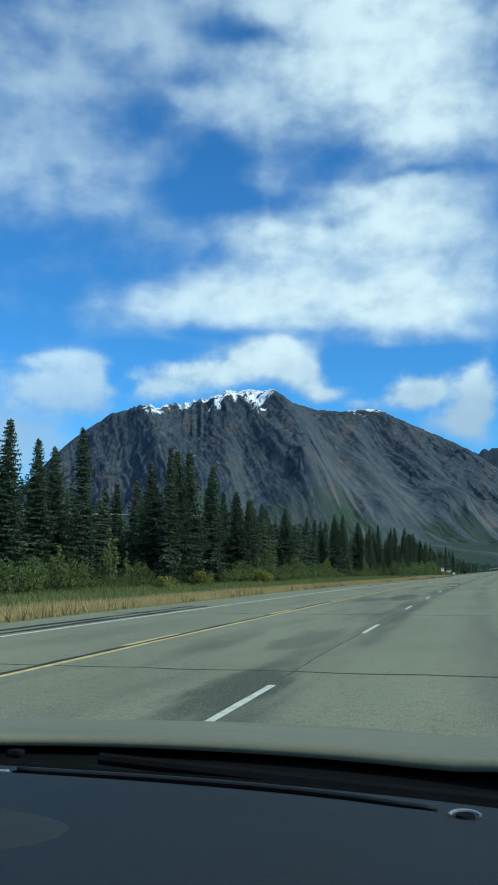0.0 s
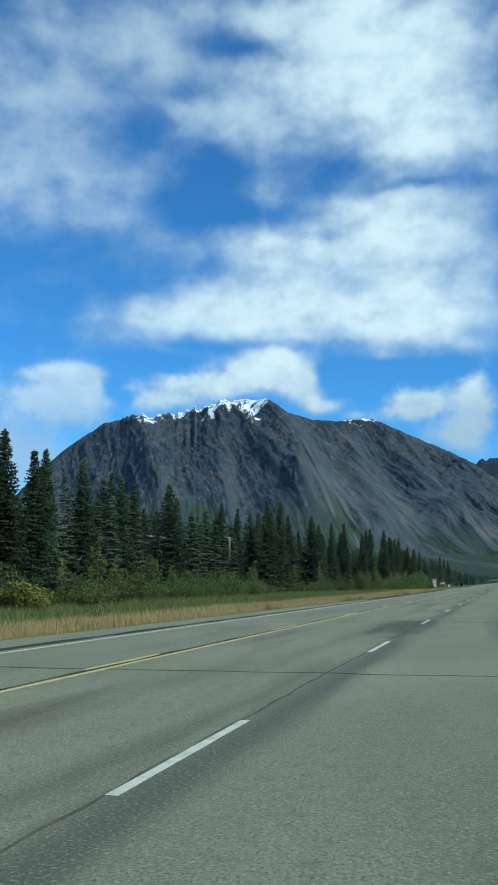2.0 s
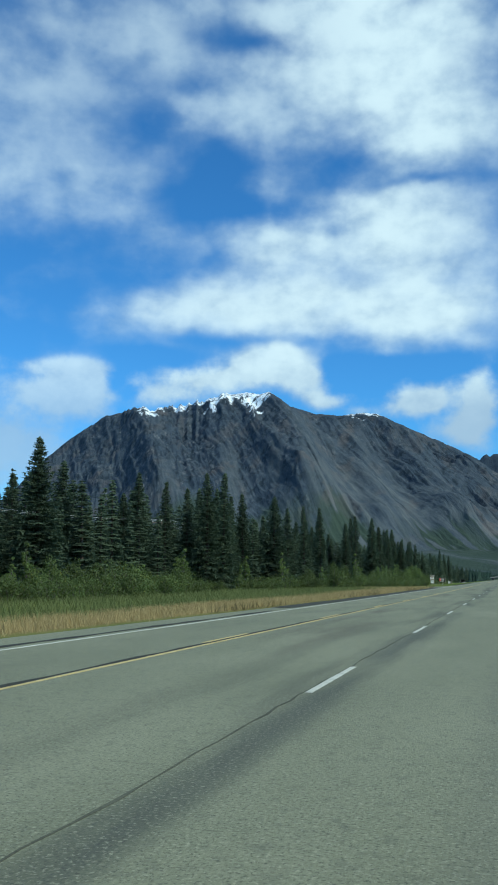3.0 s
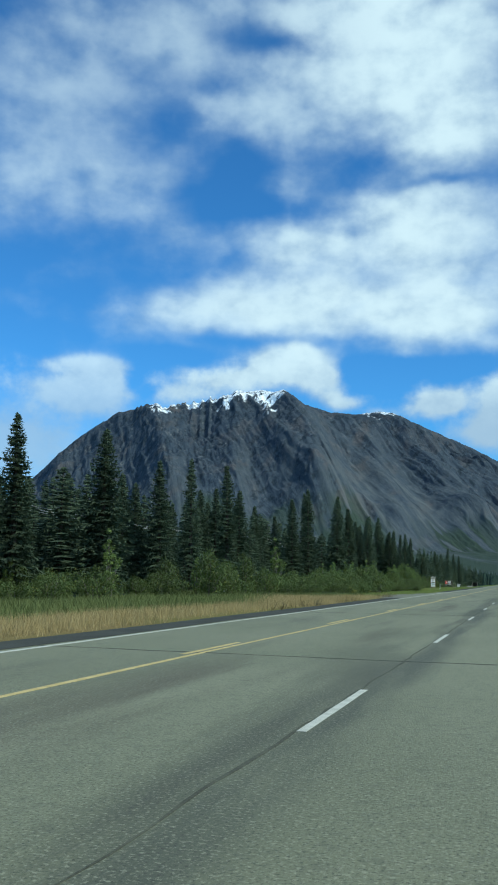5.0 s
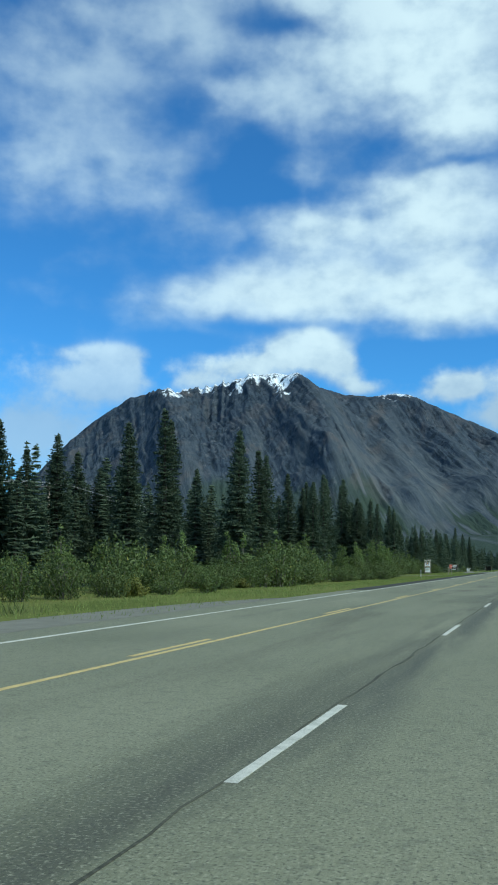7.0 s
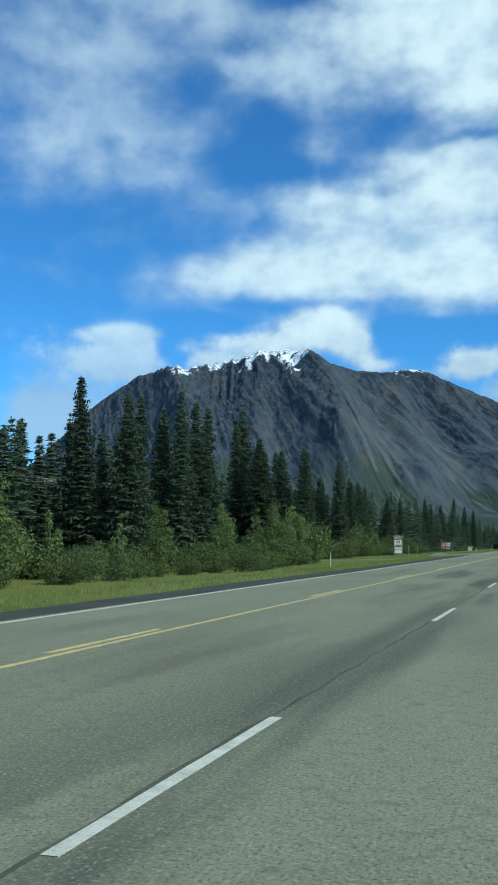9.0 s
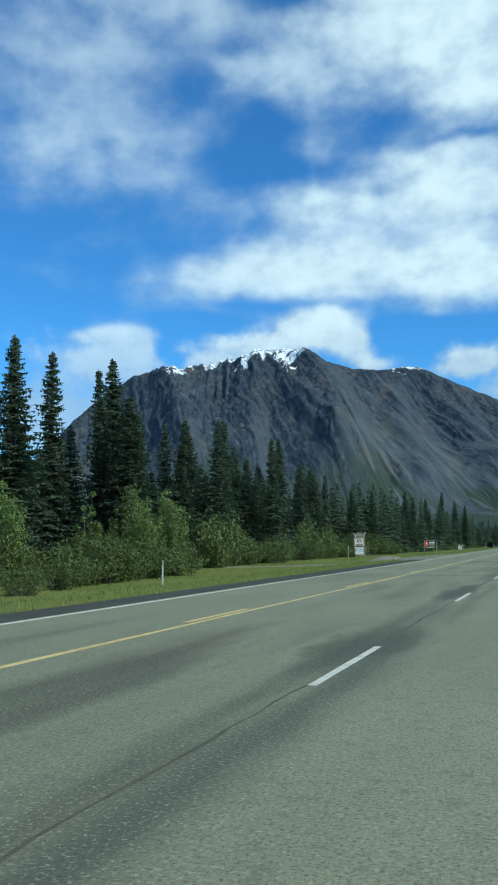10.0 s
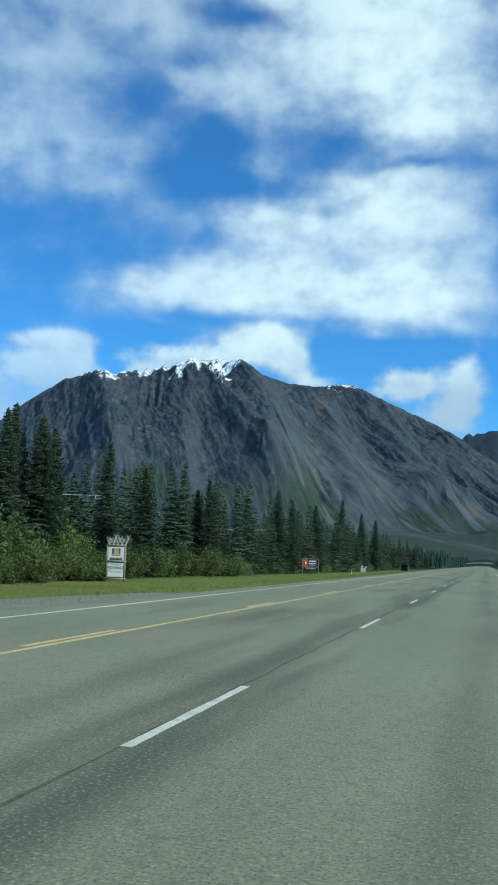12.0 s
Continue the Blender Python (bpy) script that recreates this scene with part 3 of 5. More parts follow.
# sealed cracks across the road
for k, y in enumerate((13.4, 28.6, 62.6, 75.5, 92.6, 169.4, 189.5, 214.9, 342.0)):
    rng = random.Random(50 + k)
    sway = rng.uniform(-0.6, 0.6)
    pts = [(PAVE_R - 0.3 - i * (PAVE_R - PAVE_L - 0.5) / 24, y + sway * math.sin(i / 5) * 0.3 + rng.uniform(-0.06, 0.06)) for i in range(25)]
    strip("sealed_crack", pts, 0.065, M_tar, "black sealed crack", z=0.0022, ragged=0.5, seed=60 + k)
# seam along the lane and along the centre
strip("sealed_seam", straight(DASH_X - 0.05, 5, 700, 0.5, 0.05, 11), 0.024, M_seam, "thin dark paving seam", z=0.0032, ragged=0.6, seed=12)
strip("sealed_seam", straight(YELLOW_X - 0.115, 5, 150, 1.0, 0.03, 13), 0.11, M_tar, "tarred paving seam", z=0.0032, ragged=0.8, seed=14)
strip("sealed_seam", straight(EDGE_X - 0.22, 5, 34, 1.3, 0.05, 15), 0.26, M_tar, "tarred paving seam", z=0.0032, ragged=0.4, seed=16)
strip("sealed_seam", straight(EDGE_X - 0.52, 5, 34, 1.3, 0.06, 17), 0.16, M_tar, "tarred paving seam", z=0.0032, ragged=0.6, seed=18)
strip("sealed_seam", straight(EDGE_X - 0.30, 78, 128, 1.3, 0.06, 19), 0.26, M_tar, "tarred paving seam", z=0.0032, ragged=0.6, seed=20)

# ---- mountain ----
# skyline: degrees left of the road's direction, height in metres at the crest
SKYLINE = [(-16, 90), (-8, 190), (-3, 340), (0.0, 470), (1.7, 566), (2.7, 604), (4.1, 655), (6.1, 729), (7.2, 768), (7.9, 774), (9.6, 764), (11.1, 772), (12.5, 808),
           (13.2, 846), (13.8, 874), (14.5, 866), (15.4, 876), (16.8, 862), (19.0, 812), (20.4, 795), (22.2, 780), (23.9, 757), (25.7, 664), (27.4, 554), (29.7, 365), (33, 190), (38, 90)]
CREST = 4330.0


def mountain_fields(az, R):
    """Height and surface masks over azimuth (degrees left) and distance."""
    sky_az, sky_h = np.array(SKYLINE).T
    s = -np.radians(az) * CREST                       # metres across, to the right
    down = np.clip((CREST - R) / 1250.0, 0, 1)        # 0 at the crest, 1 at the foot
    lean = 0.05 + 0.68 * smooth(s, -2100, 200)       # gullies run straight down on the cliffs, slant on the scree side
    q = s - lean * (CREST - R) * 0.85
    crest = np.interp(-q / CREST * 180 / np.pi, sky_az, sky_h)
    crest0 = np.interp(az, sky_az, sky_h)
    crest0 = crest0 + (9.0 + 34.0 * smooth(-s, 1150, 1300) * (1 - smooth(-s, 1680, 1800))) * (fbm(s / 38.0, s * 0, 21, 4, True) - 0.50)
    crest = crest0 + (crest - crest0) * smooth(down, 0.0, 0.5) * 0.55
    cliff = smooth(-s, 250, 1100)
    profile = (1 - down) ** (0.82 + 0.30 * (1 - cliff))
    foot = 70.0 + 55.0 * fbm(s / 500.0, R / 500.0, 31, 4)
    z = foot + (crest - foot) * profile
    env = smooth(down, 0.0, 0.12) * (1 - smooth(down, 0.78, 1.0))
    # scree chutes: from, to (degrees left, top to foot), half width at the top and at the foot, strength
    smoothness = 0 * s
    edge_noise = 110 * (fbm(q / 120.0, R / 260.0, 81, 4) - 0.5)
    for a0, a1, w0, w1, d0, power in ((14.0, 5.0, 22, 74, 0.10, 1.0), (12.2, 6.6, 16, 60, 0.25, 0.9), (9.0, 4.4, 12, 45, 0.30, 0.8), (7.0, 1.6, 14, 42, 0.18, 0.9),
                                     (5.2, -0.6, 14, 45, 0.25, 0.8), (17.6, 15.4, 10, 40, 0.45, 0.55), (20.6, 19.4, 10, 46, 0.55, 0.5), (15.4, 12.2, 8, 36, 0.35, 0.6)):
        line = -np.radians(a0 + (a1 - a0) * down ** 0.9) * CREST
        half = w0 + (w1 - w0) * down
        smoothness = np.maximum(smoothness, power * (1 - smooth(np.abs(s - line + edge_noise), half * 0.7, half * 1.3)) * smooth(down, d0, d0 + 0.15))
    # broad scree field right of the summit spur, broken by long ribs of rock that follow the fall line
    spur = -np.radians(14.4 - 3.4 * down) * CREST
    zone = smooth(s - spur + edge_noise, -20, 90) * (1 - 0.55 * smooth(s, -60, 160))
    rib = smooth(0.7 * fbm(q / 62.0, R / 560.0, 84, 4, True) + 0.45 * fbm(q / 210.0, R / 700.0, 86, 3), 0.62, 0.70)
    below = smooth(down + 0.30 * (fbm(s / 120.0, R / 300.0, 83, 4) - 0.5), 0.15, 0.33)
    smoothness = np.maximum(0.85 * smoothness, zone * below * (1 - rib))
    wq = q + 42 * (fbm(s / 160.0, R / 160.0, 43, 3) - 0.5)
    wr = R + 160 * (fbm(s / 130.0, R / 130.0, 47, 3) - 0.5)
    big = fbm(wq / 380.0, wr / 900.0, 41, 3, True) - 0.5
    mid = fbm(wq / 100.0, wr / 430.0, 51, 4, True) - 0.5
    fine = fbm(wq / 36.0, wr / 230.0, 61, 4, True) - 0.5
    tiny = fbm(wq / 13.0, wr / 70.0, 71, 4, True) - 0.5
    rough = 1 - 0.9 * smoothness
    z = z + env * (165 * (big - 0.22) + (1 - 0.75 * smoothness) * (20 + 8 * cliff) * (mid - 0.18) + rough * (27 - 4 * cliff) * (fine - 0.15)) + rough * 17 * tiny * smooth(down, 0.0, 0.05)
    # spurs that come down from the summit and from the right shoulder
    for a0, a1, height, width in ((13.9, 11.0, 125, 140), (7.6, 1.2, 75, 130), (22.0, 19.6, 75, 150), (10.2, 6.0, 45, 90), (17.6, 16.2, 70, 110)):
        line = -np.radians(a0 + (a1 - a0) * down) * CREST
        z = z + height * np.exp(-((s - line + 40 * (fbm(R / 200.0, R * 0, 91, 3) - 0.5)) / width) ** 2) * env
    z = np.where(R < 3090, 6 + (z - 6) * smooth(R, 2050, 3300) / float(smooth(3090.0, 2050, 3300)), z)
    roof = crest0 * (1 - 0.31 * down) - 3 * smooth(down, 0, 0.02)
    z = np.where(z > roof - 25, roof - 25 * np.exp(-np.maximum(z - roof + 25, 0) / 25.0), z)
    back = smooth(R, CREST, CREST + 420)
    z = np.where(R > CREST, crest0 - back * (crest0 * 0.55), z)
    reach = np.interp(az, [6.4, 7.0, 7.8, 8.6, 9.6, 13.4, 13.9, 14.4, 15.2, 15.7, 17.3, 18.0, 19.4, 20.2, 21.0, 21.8, 22.3], [0, 30, 46, 36, 0, 0, 60, 150, 140, 75, 90, 55, 45, 30, 75, 65, 0])
    snow = smooth(reach - (crest0 - z) * 0.8 + 150 * (fbm(s / 26.0, R / 40.0, 111, 4) - 0.5), 0, 18) * smooth(reach, 2, 12)
    green = smooth(down + 0.25 * (fbm(s / 170.0, R / 170.0, 121, 4) - 0.5), 0.84, 0.94) * (1 - smooth(smoothness - 0.5 * down, 0.2, 0.5) * smooth(R, 2950, 3150))
    talus = smoothness * (0.3 + 0.7 * smooth(down, 0.3, 0.9)) * (0.45 + 0.55 * smooth(fbm(q / 45.0, R / 500.0, 131, 4) + 0.30 * down, 0.45, 0.72))
    return z, snow, green, talus, q


MA = np.concatenate([np.linspace(-14, -2.2, 40), np.linspace(-2, 31, 520), np.linspace(31.3, 36, 16)])
MR = np.concatenate([np.linspace(2250, 2990, 30), np.linspace(3020, CREST, 250), np.linspace(CREST + 30, 4850, 14)])
AZ, RR = np.meshgrid(MA, MR)
MZ, m_snow, m_green, m_talus, m_q = mountain_fields(AZ, RR)
mv = np.stack([-np.sin(np.radians(AZ)) * RR, np.cos(np.radians(AZ)) * RR, MZ], -1).reshape(-1, 3)
edge = (RR == MR[0]).ravel() | (RR == MR[-1]).ravel()
mv[edge, 2] = -15.0
na, nr = len(MA), len(MR)
mi = (np.arange(nr - 1)[:, None] * na + np.arange(na - 1)[None, :]).ravel()
mf = np.stack([mi, mi + na, mi + na + 1, mi + 1], 1)


def mountain_material():
    """Rock with blue haze and cloud shade put into its colour, streaks that follow the fall line, grey scree, thin
    vegetation at the foot, snow at the top.
    """
    # distance haze is mixed into these rock colours as blue, cloud shade as darkness
    m = material("hazed_mountain_rock", [(0.032, 0.046, 0.066), (0.050, 0.068, 0.092), (0.076, 0.094, 0.115)], 0.022, 0.95, 0.0, 0.09, spec=0.05, detail=10)
    n, l = m.node_tree.nodes, m.node_tree.links
    b = n["Principled BSDF"]
    prev = b.inputs["Base Color"].links[0].from_socket
    fl = n.new("ShaderNodeAttribute")
    fl.attribute_name = "flow"

    def noise_tex(scale, detail, rough):
        t = n.new("ShaderNodeTexNoise")
        t.inputs["Scale"].default_value, t.inputs["Detail"].default_value, t.inputs["Roughness"].default_value = scale, detail, rough
        l.new(fl.outputs["Vector"], t.inputs["Vector"])
        return t.outputs["Fac"]

    def over(fac, colour):
        nonlocal prev
        mx = n.new("ShaderNodeMix")
        mx.data_type = "RGBA"
        l.new(fac, mx.inputs[0])
        l.new(prev, mx.inputs[6])
        mx.inputs[7].default_value = colour
        prev = mx.outputs[2]

    def steps(v, lo, hi, amount):
        r = n.new("ShaderNodeMapRange")
        r.interpolation_type = "SMOOTHSTEP"
        l.new(v, r.inputs[0])
        r.inputs[1].default_value, r.inputs[2].default_value, r.inputs[4].default_value = lo, hi, amount
        return r.outputs[0]

    def times(a, c):
        r = n.new("ShaderNodeMath")
        r.operation = "MULTIPLY"
        l.new(a, r.inputs[0])
        l.new(c, r.inputs[1])
        return r.outputs[0]

    def mask(name):
        a = n.new("ShaderNodeAttribute")
        a.attribute_name = name
        return a.outputs["Fac"]

    streak, broad = noise_tex(2.6, 9, 0.68), noise_tex(0.7, 8, 0.6)
    place = n.new("ShaderNodeTexCoord")

    def crag(scale, rough):
        """Rock faces broken in all directions, drawn out a little down the slope."""
        mp = n.new("ShaderNodeMapping")
        mp.inputs["Scale"].default_value = (1.0, 0.5, 0.55)
        t = n.new("ShaderNodeTexNoise")
        t.inputs["Scale"].default_value, t.inputs["Detail"].default_value, t.inputs["Roughness"].default_value = scale, 8, rough
        l.new(place.outputs["Object"], mp.inputs[0])
        l.new(mp.outputs[0], t.inputs["Vector"])
        return t.outputs["Fac"]

    def less(v):
        r = n.new("ShaderNodeMath")
        r.operation = "SUBTRACT"
        r.inputs[0].default_value = 1.0
        l.new(v, r.inputs[1])
        return r.outputs[0]

    bare = less(mask("talus"))
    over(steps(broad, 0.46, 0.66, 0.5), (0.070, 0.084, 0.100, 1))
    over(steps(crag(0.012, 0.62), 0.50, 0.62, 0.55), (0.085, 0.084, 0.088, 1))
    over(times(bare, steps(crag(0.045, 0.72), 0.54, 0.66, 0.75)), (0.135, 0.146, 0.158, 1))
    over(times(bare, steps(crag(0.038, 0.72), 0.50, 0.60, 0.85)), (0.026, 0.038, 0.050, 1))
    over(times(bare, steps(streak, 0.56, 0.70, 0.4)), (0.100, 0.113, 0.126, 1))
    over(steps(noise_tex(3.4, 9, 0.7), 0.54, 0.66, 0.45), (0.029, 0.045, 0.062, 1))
    over(times(mask("talus"), steps(streak, 0.30, 0.62, 0.85)), (0.112, 0.130, 0.138, 1))
    over(times(mask("talus"), steps(noise_tex(2.0, 7, 0.6), 0.56, 0.66, 0.45)), (0.165, 0.180, 0.180, 1))
    over(times(mask("talus"), steps(crag(0.05, 0.7), 0.60, 0.66, 0.6)), (0.050, 0.062, 0.070, 1))
    over(steps(crag(0.006, 0.6), 0.60, 0.68, 0.22), (0.135, 0.112, 0.098, 1))
    over(times(mask("green"), steps(broad, 0.30, 0.52, 0.95)), (0.046, 0.068, 0.052, 1))
    over(times(mask("snow"), steps(crag(0.05, 0.7), 0.40, 0.50, 1.0)), (0.86, 0.92, 0.97, 1))
    l.new(prev, b.inputs["Base Color"])
    bp = n.new("ShaderNodeBump")
    bp.inputs["Strength"].default_value, bp.inputs["Distance"].default_value = 0.8, 14.0
    l.new(streak, bp.inputs["Height"])
    l.new(bp.outputs[0], b.inputs["Normal"])
    return m


mountain = tagged(mesh_object("mountain", mv, mf, mountain_material(), flat=False), "rocky mountain coloured dark and haze-blue, with grey scree slopes and a snow-dusted summit", "mountain")
for nm, val in (("snow", m_snow), ("green", m_green), ("talus", m_talus)):
    mountain.data.attributes.new(nm, "FLOAT", "POINT").data.foreach_set("value", val.ravel().astype(np.float32))

flow = np.stack([m_q / 100.0, RR / 480.0, MZ * 0], -1).reshape(-1, 3)
mountain.data.attributes.new("flow", "FLOAT_VECTOR", "POINT").data.foreach_set("vector", flow.ravel().astype(np.float32))

# a second, farther ridge beyond the mountain's right flank
HA = np.linspace(-30, 3, 160)
HR = np.linspace(4380, 4780, 26)
A2, R2 = np.meshgrid(HA, HR)
top2 = np.interp(A2, [-30, -18, -9, -4, -1.5, 0.4, 1.6, 3], [560, 700, 690, 640, 606, 590, 556, 420])
t2 = np.clip((4650 - R2) / 270.0, 0, 1)
Z2 = 30 + (top2 + 60 * (fbm(A2 * 2.0, R2 / 300, 141, 5, True) - 0.5) - 30) * np.where(R2 > 4650, 1 - 0.3 * (R2 - 4650) / 130, (1 - t2) ** 0.9)
hv = np.stack([-np.sin(np.radians(A2)) * R2, np.cos(np.radians(A2)) * R2, Z2], -1).reshape(-1, 3)
n2 = len(HA)
hi2 = (np.arange(len(HR) - 1)[:, None] * n2 + np.arange(n2 - 1)[None, :]).ravel()
# the ridge's rock is blued to carry the haze of distance
M_ridge = material("hazed_ridge_rock", [(0.030, 0.045, 0.068), (0.055, 0.075, 0.10)], 0.01, 0.95, 0.6, 0.08, spec=0.1)
tagged(mesh_object("mountain_ridge", hv, np.stack([hi2, hi2 + n2, hi2 + n2 + 1, hi2 + 1], 1), M_ridge, flat=False), "far ridge in dark haze-blue behind the mountain's flank", "mountain")

# ---- trees ----


def spruce_mesh(seed, height, spread, whorls, per, twigs, fat=1.0):
    """Verts, faces and material ids of a narrow northern spruce: trunk, drooping boughs of many small sprays."""
    rng = random.Random(seed)
    tv, tf = [], []
    sides = 7
    levels = 7
    bend = rng.uniform(-0.015, 0.015)
    for i in range(levels):
        h = height * i / (levels - 1)
        r = 0.017 * height * (1 - h / height) ** 0.8 + 0.012
        for k in range(sides):
            a = 2 * math.pi * k / sides
            tv.append((math.cos(a) * r + bend * h * h / height, math.sin(a) * r, h - 0.3 * (i == 0)))
        if i:
            for k in range(sides):
                p, q = (i - 1) * sides, i * sides
                tf.append((p + k, p + (k + 1) % sides, q + (k + 1) % sides, q + k))
    cv, cf = [], []

    def tri(a, b, c):
        cv.extend((a, b, c))
        cf.append((len(cv) - 3, len(cv) - 2, len(cv) - 1))

    lumps = [(rng.random(), rng.uniform(-0.38, 0.28), rng.random() * 6.283) for _ in range(12)]
    total = whorls * per
    for b in range(total):
        f = min(max((b + rng.uniform(-6, 6)) / total, 0.0), 0.995)
        f = f ** 0.92
        h = height * (0.04 + 0.95 * f)
        a = b * 2.39996 + rng.uniform(-0.5, 0.5)
        reach = spread * ((1 - f) ** 0.75) * (0.62 + 0.38 * min(1, f / 0.12)) + 0.13
        for lf, la, lt in lumps:
            reach *= 1 + la * math.exp(-((f - lf) / 0.03) ** 2) * (0.6 + 0.4 * math.cos(a - lt))
        if rng.random() < 0.06:
            continue
        L = reach * rng.uniform(0.5, 1.2)
        droop = rng.uniform(0.10, 0.50) * (1 - 1.1 * f)
        ca, sa = math.cos(a), math.sin(a)
        bx = bend * h * h / height

        def at(t, side, dz):
            zz = h - droop * L * (t ** 1.1) + 0.22 * L * max(0, t - 0.55) + dz
            return (bx + ca * L * t - sa * side, sa * L * t + ca * side, zz)

        for j in range(twigs):
            t = 0.12 + 0.85 * (j + rng.random()) / twigs
            wd = (L * 0.30 * (1.1 - t) + 0.12) * fat
            for sgn in (-1, 1):
                tip = at(min(1.12, t + 0.16 + 0.14 * rng.random()), sgn * wd * rng.uniform(0.5, 1.15), rng.uniform(-0.16, 0.05) * (0.5 + L * 0.4))
                tri(at(max(0, t - 0.09 * fat), 0, 0.04 * fat), tip, at(min(1, t + 0.09 * fat), 0, -0.03 * fat))
            tri(at(max(0, t - 0.07), 0, 0.0), at(t + 0.05, rng.uniform(-0.10, 0.10), -rng.uniform(0.10, 0.30) * (0.5 + 0.5 * L) * fat), at(min(1, t + 0.10), 0, 0.03))
        tri(at(0.78, -0.05, 0), at(0.78, 0.05, 0), at(1.12, 0, 0.05))
    for k in range(10):
        a, hh = 6.283 * k / 10, height * (0.94 + 0.05 * rng.random())
        tri((bend * height, 0, hh), (bend * height + 0.16 * math.cos(a), 0.16 * math.sin(a), hh + 0.05), (bend * height, 0, hh + 0.22))
    return tv, tf, cv, cf


SPRUCE_LABEL = "tall dark green spruce with ragged drooping boughs"
SPRUCES = []
for seed, hgt, spr, wh, per, tw in ((1, 12.0, 1.5, 62, 11, 4), (2, 12.0, 1.25, 60, 10, 4), (3, 12.0, 1.75, 60, 12, 4), (4, 12.0, 1.1, 62, 9, 4), (5, 12.0, 1.55, 58, 11, 4), (6, 12.0, 1.4, 62, 11, 4)):
    tv, tf, cv, cf = spruce_mesh(seed, hgt, spr, wh, per, tw)
    root = thing("spruce_tree", (-300, -300 - 10 * seed, 0), SPRUCE_LABEL, "tree", "roadside spruces")
    mesh_object("trunk", tv, tf, M_bark, root)
    mesh_object("crown", cv, cf, M_needles, root)
    SPRUCES.append(root)
FAR_SPRUCES = []
for seed in (11, 12, 13):
    tv, tf, cv, cf = spruce_mesh(seed, 12.0, 1.6, 30, 7, 2, 2.3)
    root = thing("spruce_tree", (-300, -400 - 10 * seed, 0), "slender dark spruce standing in the forest behind", "tree", "forest spruces")
    mesh_object("trunk", tv, tf, M_bark, root)
    mesh_object("crown", cv, cf, M_needles, root)
    FAR_SPRUCES.append(root)


def plant(kinds, k, x, y, height, wide=1.0, turn=0.0, lean=0.0):
    t = copy_thing(kinds[k % len(kinds)], Matrix())
    s = height / 12.0
    t.matrix_basis = pose(x, y, float(ground_z(x, y)), lean, 0, turn) @ Matrix.Diagonal((s * wide, s * wide, s, 1))
    return t


# the front rows, by stretch of the road: x, y, height of the tip
STAND_NEAR = [(-32.0, 116.9, 11.7), (-31.0, 119.7, 10.6), (-32.0, 122.4, 11.1), (-33.2, 60.7, 12.4), (-34.7, 68.2, 12.0), (-31.4, 69.7, 13.0), (-35.0, 72.0, 11.9), (-30.4, 87.1, 13.7), (-33.0, 89.6, 12.5), (-30.4, 89.6, 13.6), (-30.4, 92.8, 13.9), (-39.0, 93.7, 10.9), (-37.2, 95.7, 11.3),
    (-30.5, 101.2, 13.3), (-32.6, 107.9, 12.6), (-39.0, 113.8, 10.6), (-34.8, 120.0, 12.0), (-35.1, 128.6, 11.9), (-35.1, 135.2, 11.9), (-35.4, 141.8, 11.8), (-37.1, 144.0, 11.4), (-39.0, 144.1, 9.1), (-35.5, 144.7, 11.8),
    (-36.6, 150.8, 11.5), (-34.5, 156.0, 12.1)]
STAND_MIDDLE = [(-39.0, 160.1, 9.9), (-39.0, 163.8, 9.9), (-37.1, 165.0, 11.4), (-39.0, 177.4, 9.1), (-35.7, 178.6, 11.8), (-39.0, 183.1, 10.2), (-35.6, 186.3, 11.8), (-31.8, 189.7, 12.9), (-30.8, 192.5, 13.2), (-35.8, 194.2, 11.7),
    (-35.3, 196.9, 11.9), (-34.0, 199.9, 12.2), (-34.7, 208.0, 12.0), (-33.4, 209.9, 12.4), (-38.2, 210.3, 11.1), (-39.0, 214.4, 10.3), (-39.0, 217.2, 8.9), (-31.8, 220.3, 12.9), (-39.0, 228.4, 10.5), (-33.3, 236.1, 12.4),
    (-39.0, 236.3, 10.5), (-37.4, 236.7, 11.3), (-31.5, 240.0, 13.0), (-38.7, 242.6, 11.0), (-30.4, 248.4, 13.4), (-39.0, 253.6, 9.8), (-36.5, 256.8, 11.6), (-35.1, 258.2, 11.9)]
STAND_NEXT = [(-32.3, 293.8, 14.5), (-29.3, 304.3, 15.0), (-27.8, 307.2, 13.2), (-28.9, 312.7, 13.3), (-34.0, 264.0, 12.2), (-38.9, 266.7, 11.0), (-39.0, 271.0, 10.1), (-36.7, 272.4, 11.5), (-39.0, 280.0, 10.4), (-36.7, 280.6, 11.5), (-31.9, 283.7, 12.8), (-38.7, 287.7, 11.0), (-30.4, 287.7, 14.5), (-39.0, 292.3, 10.1),
    (-37.8, 296.1, 11.2), (-36.0, 310.6, 11.7), (-32.5, 336.0, 13.6), (-29.5, 337.3, 12.3), (-30.5, 341.6, 12.9), (-32.5, 343.4, 12.2), (-31.4, 352.1, 15.0), (-33.5, 352.3, 13.0), (-35.4, 357.4, 14.3), (-32.4, 358.1, 14.9),
    (-34.1, 365.6, 15.4), (-29.6, 369.1, 12.4), (-32.3, 370.0, 14.8)]
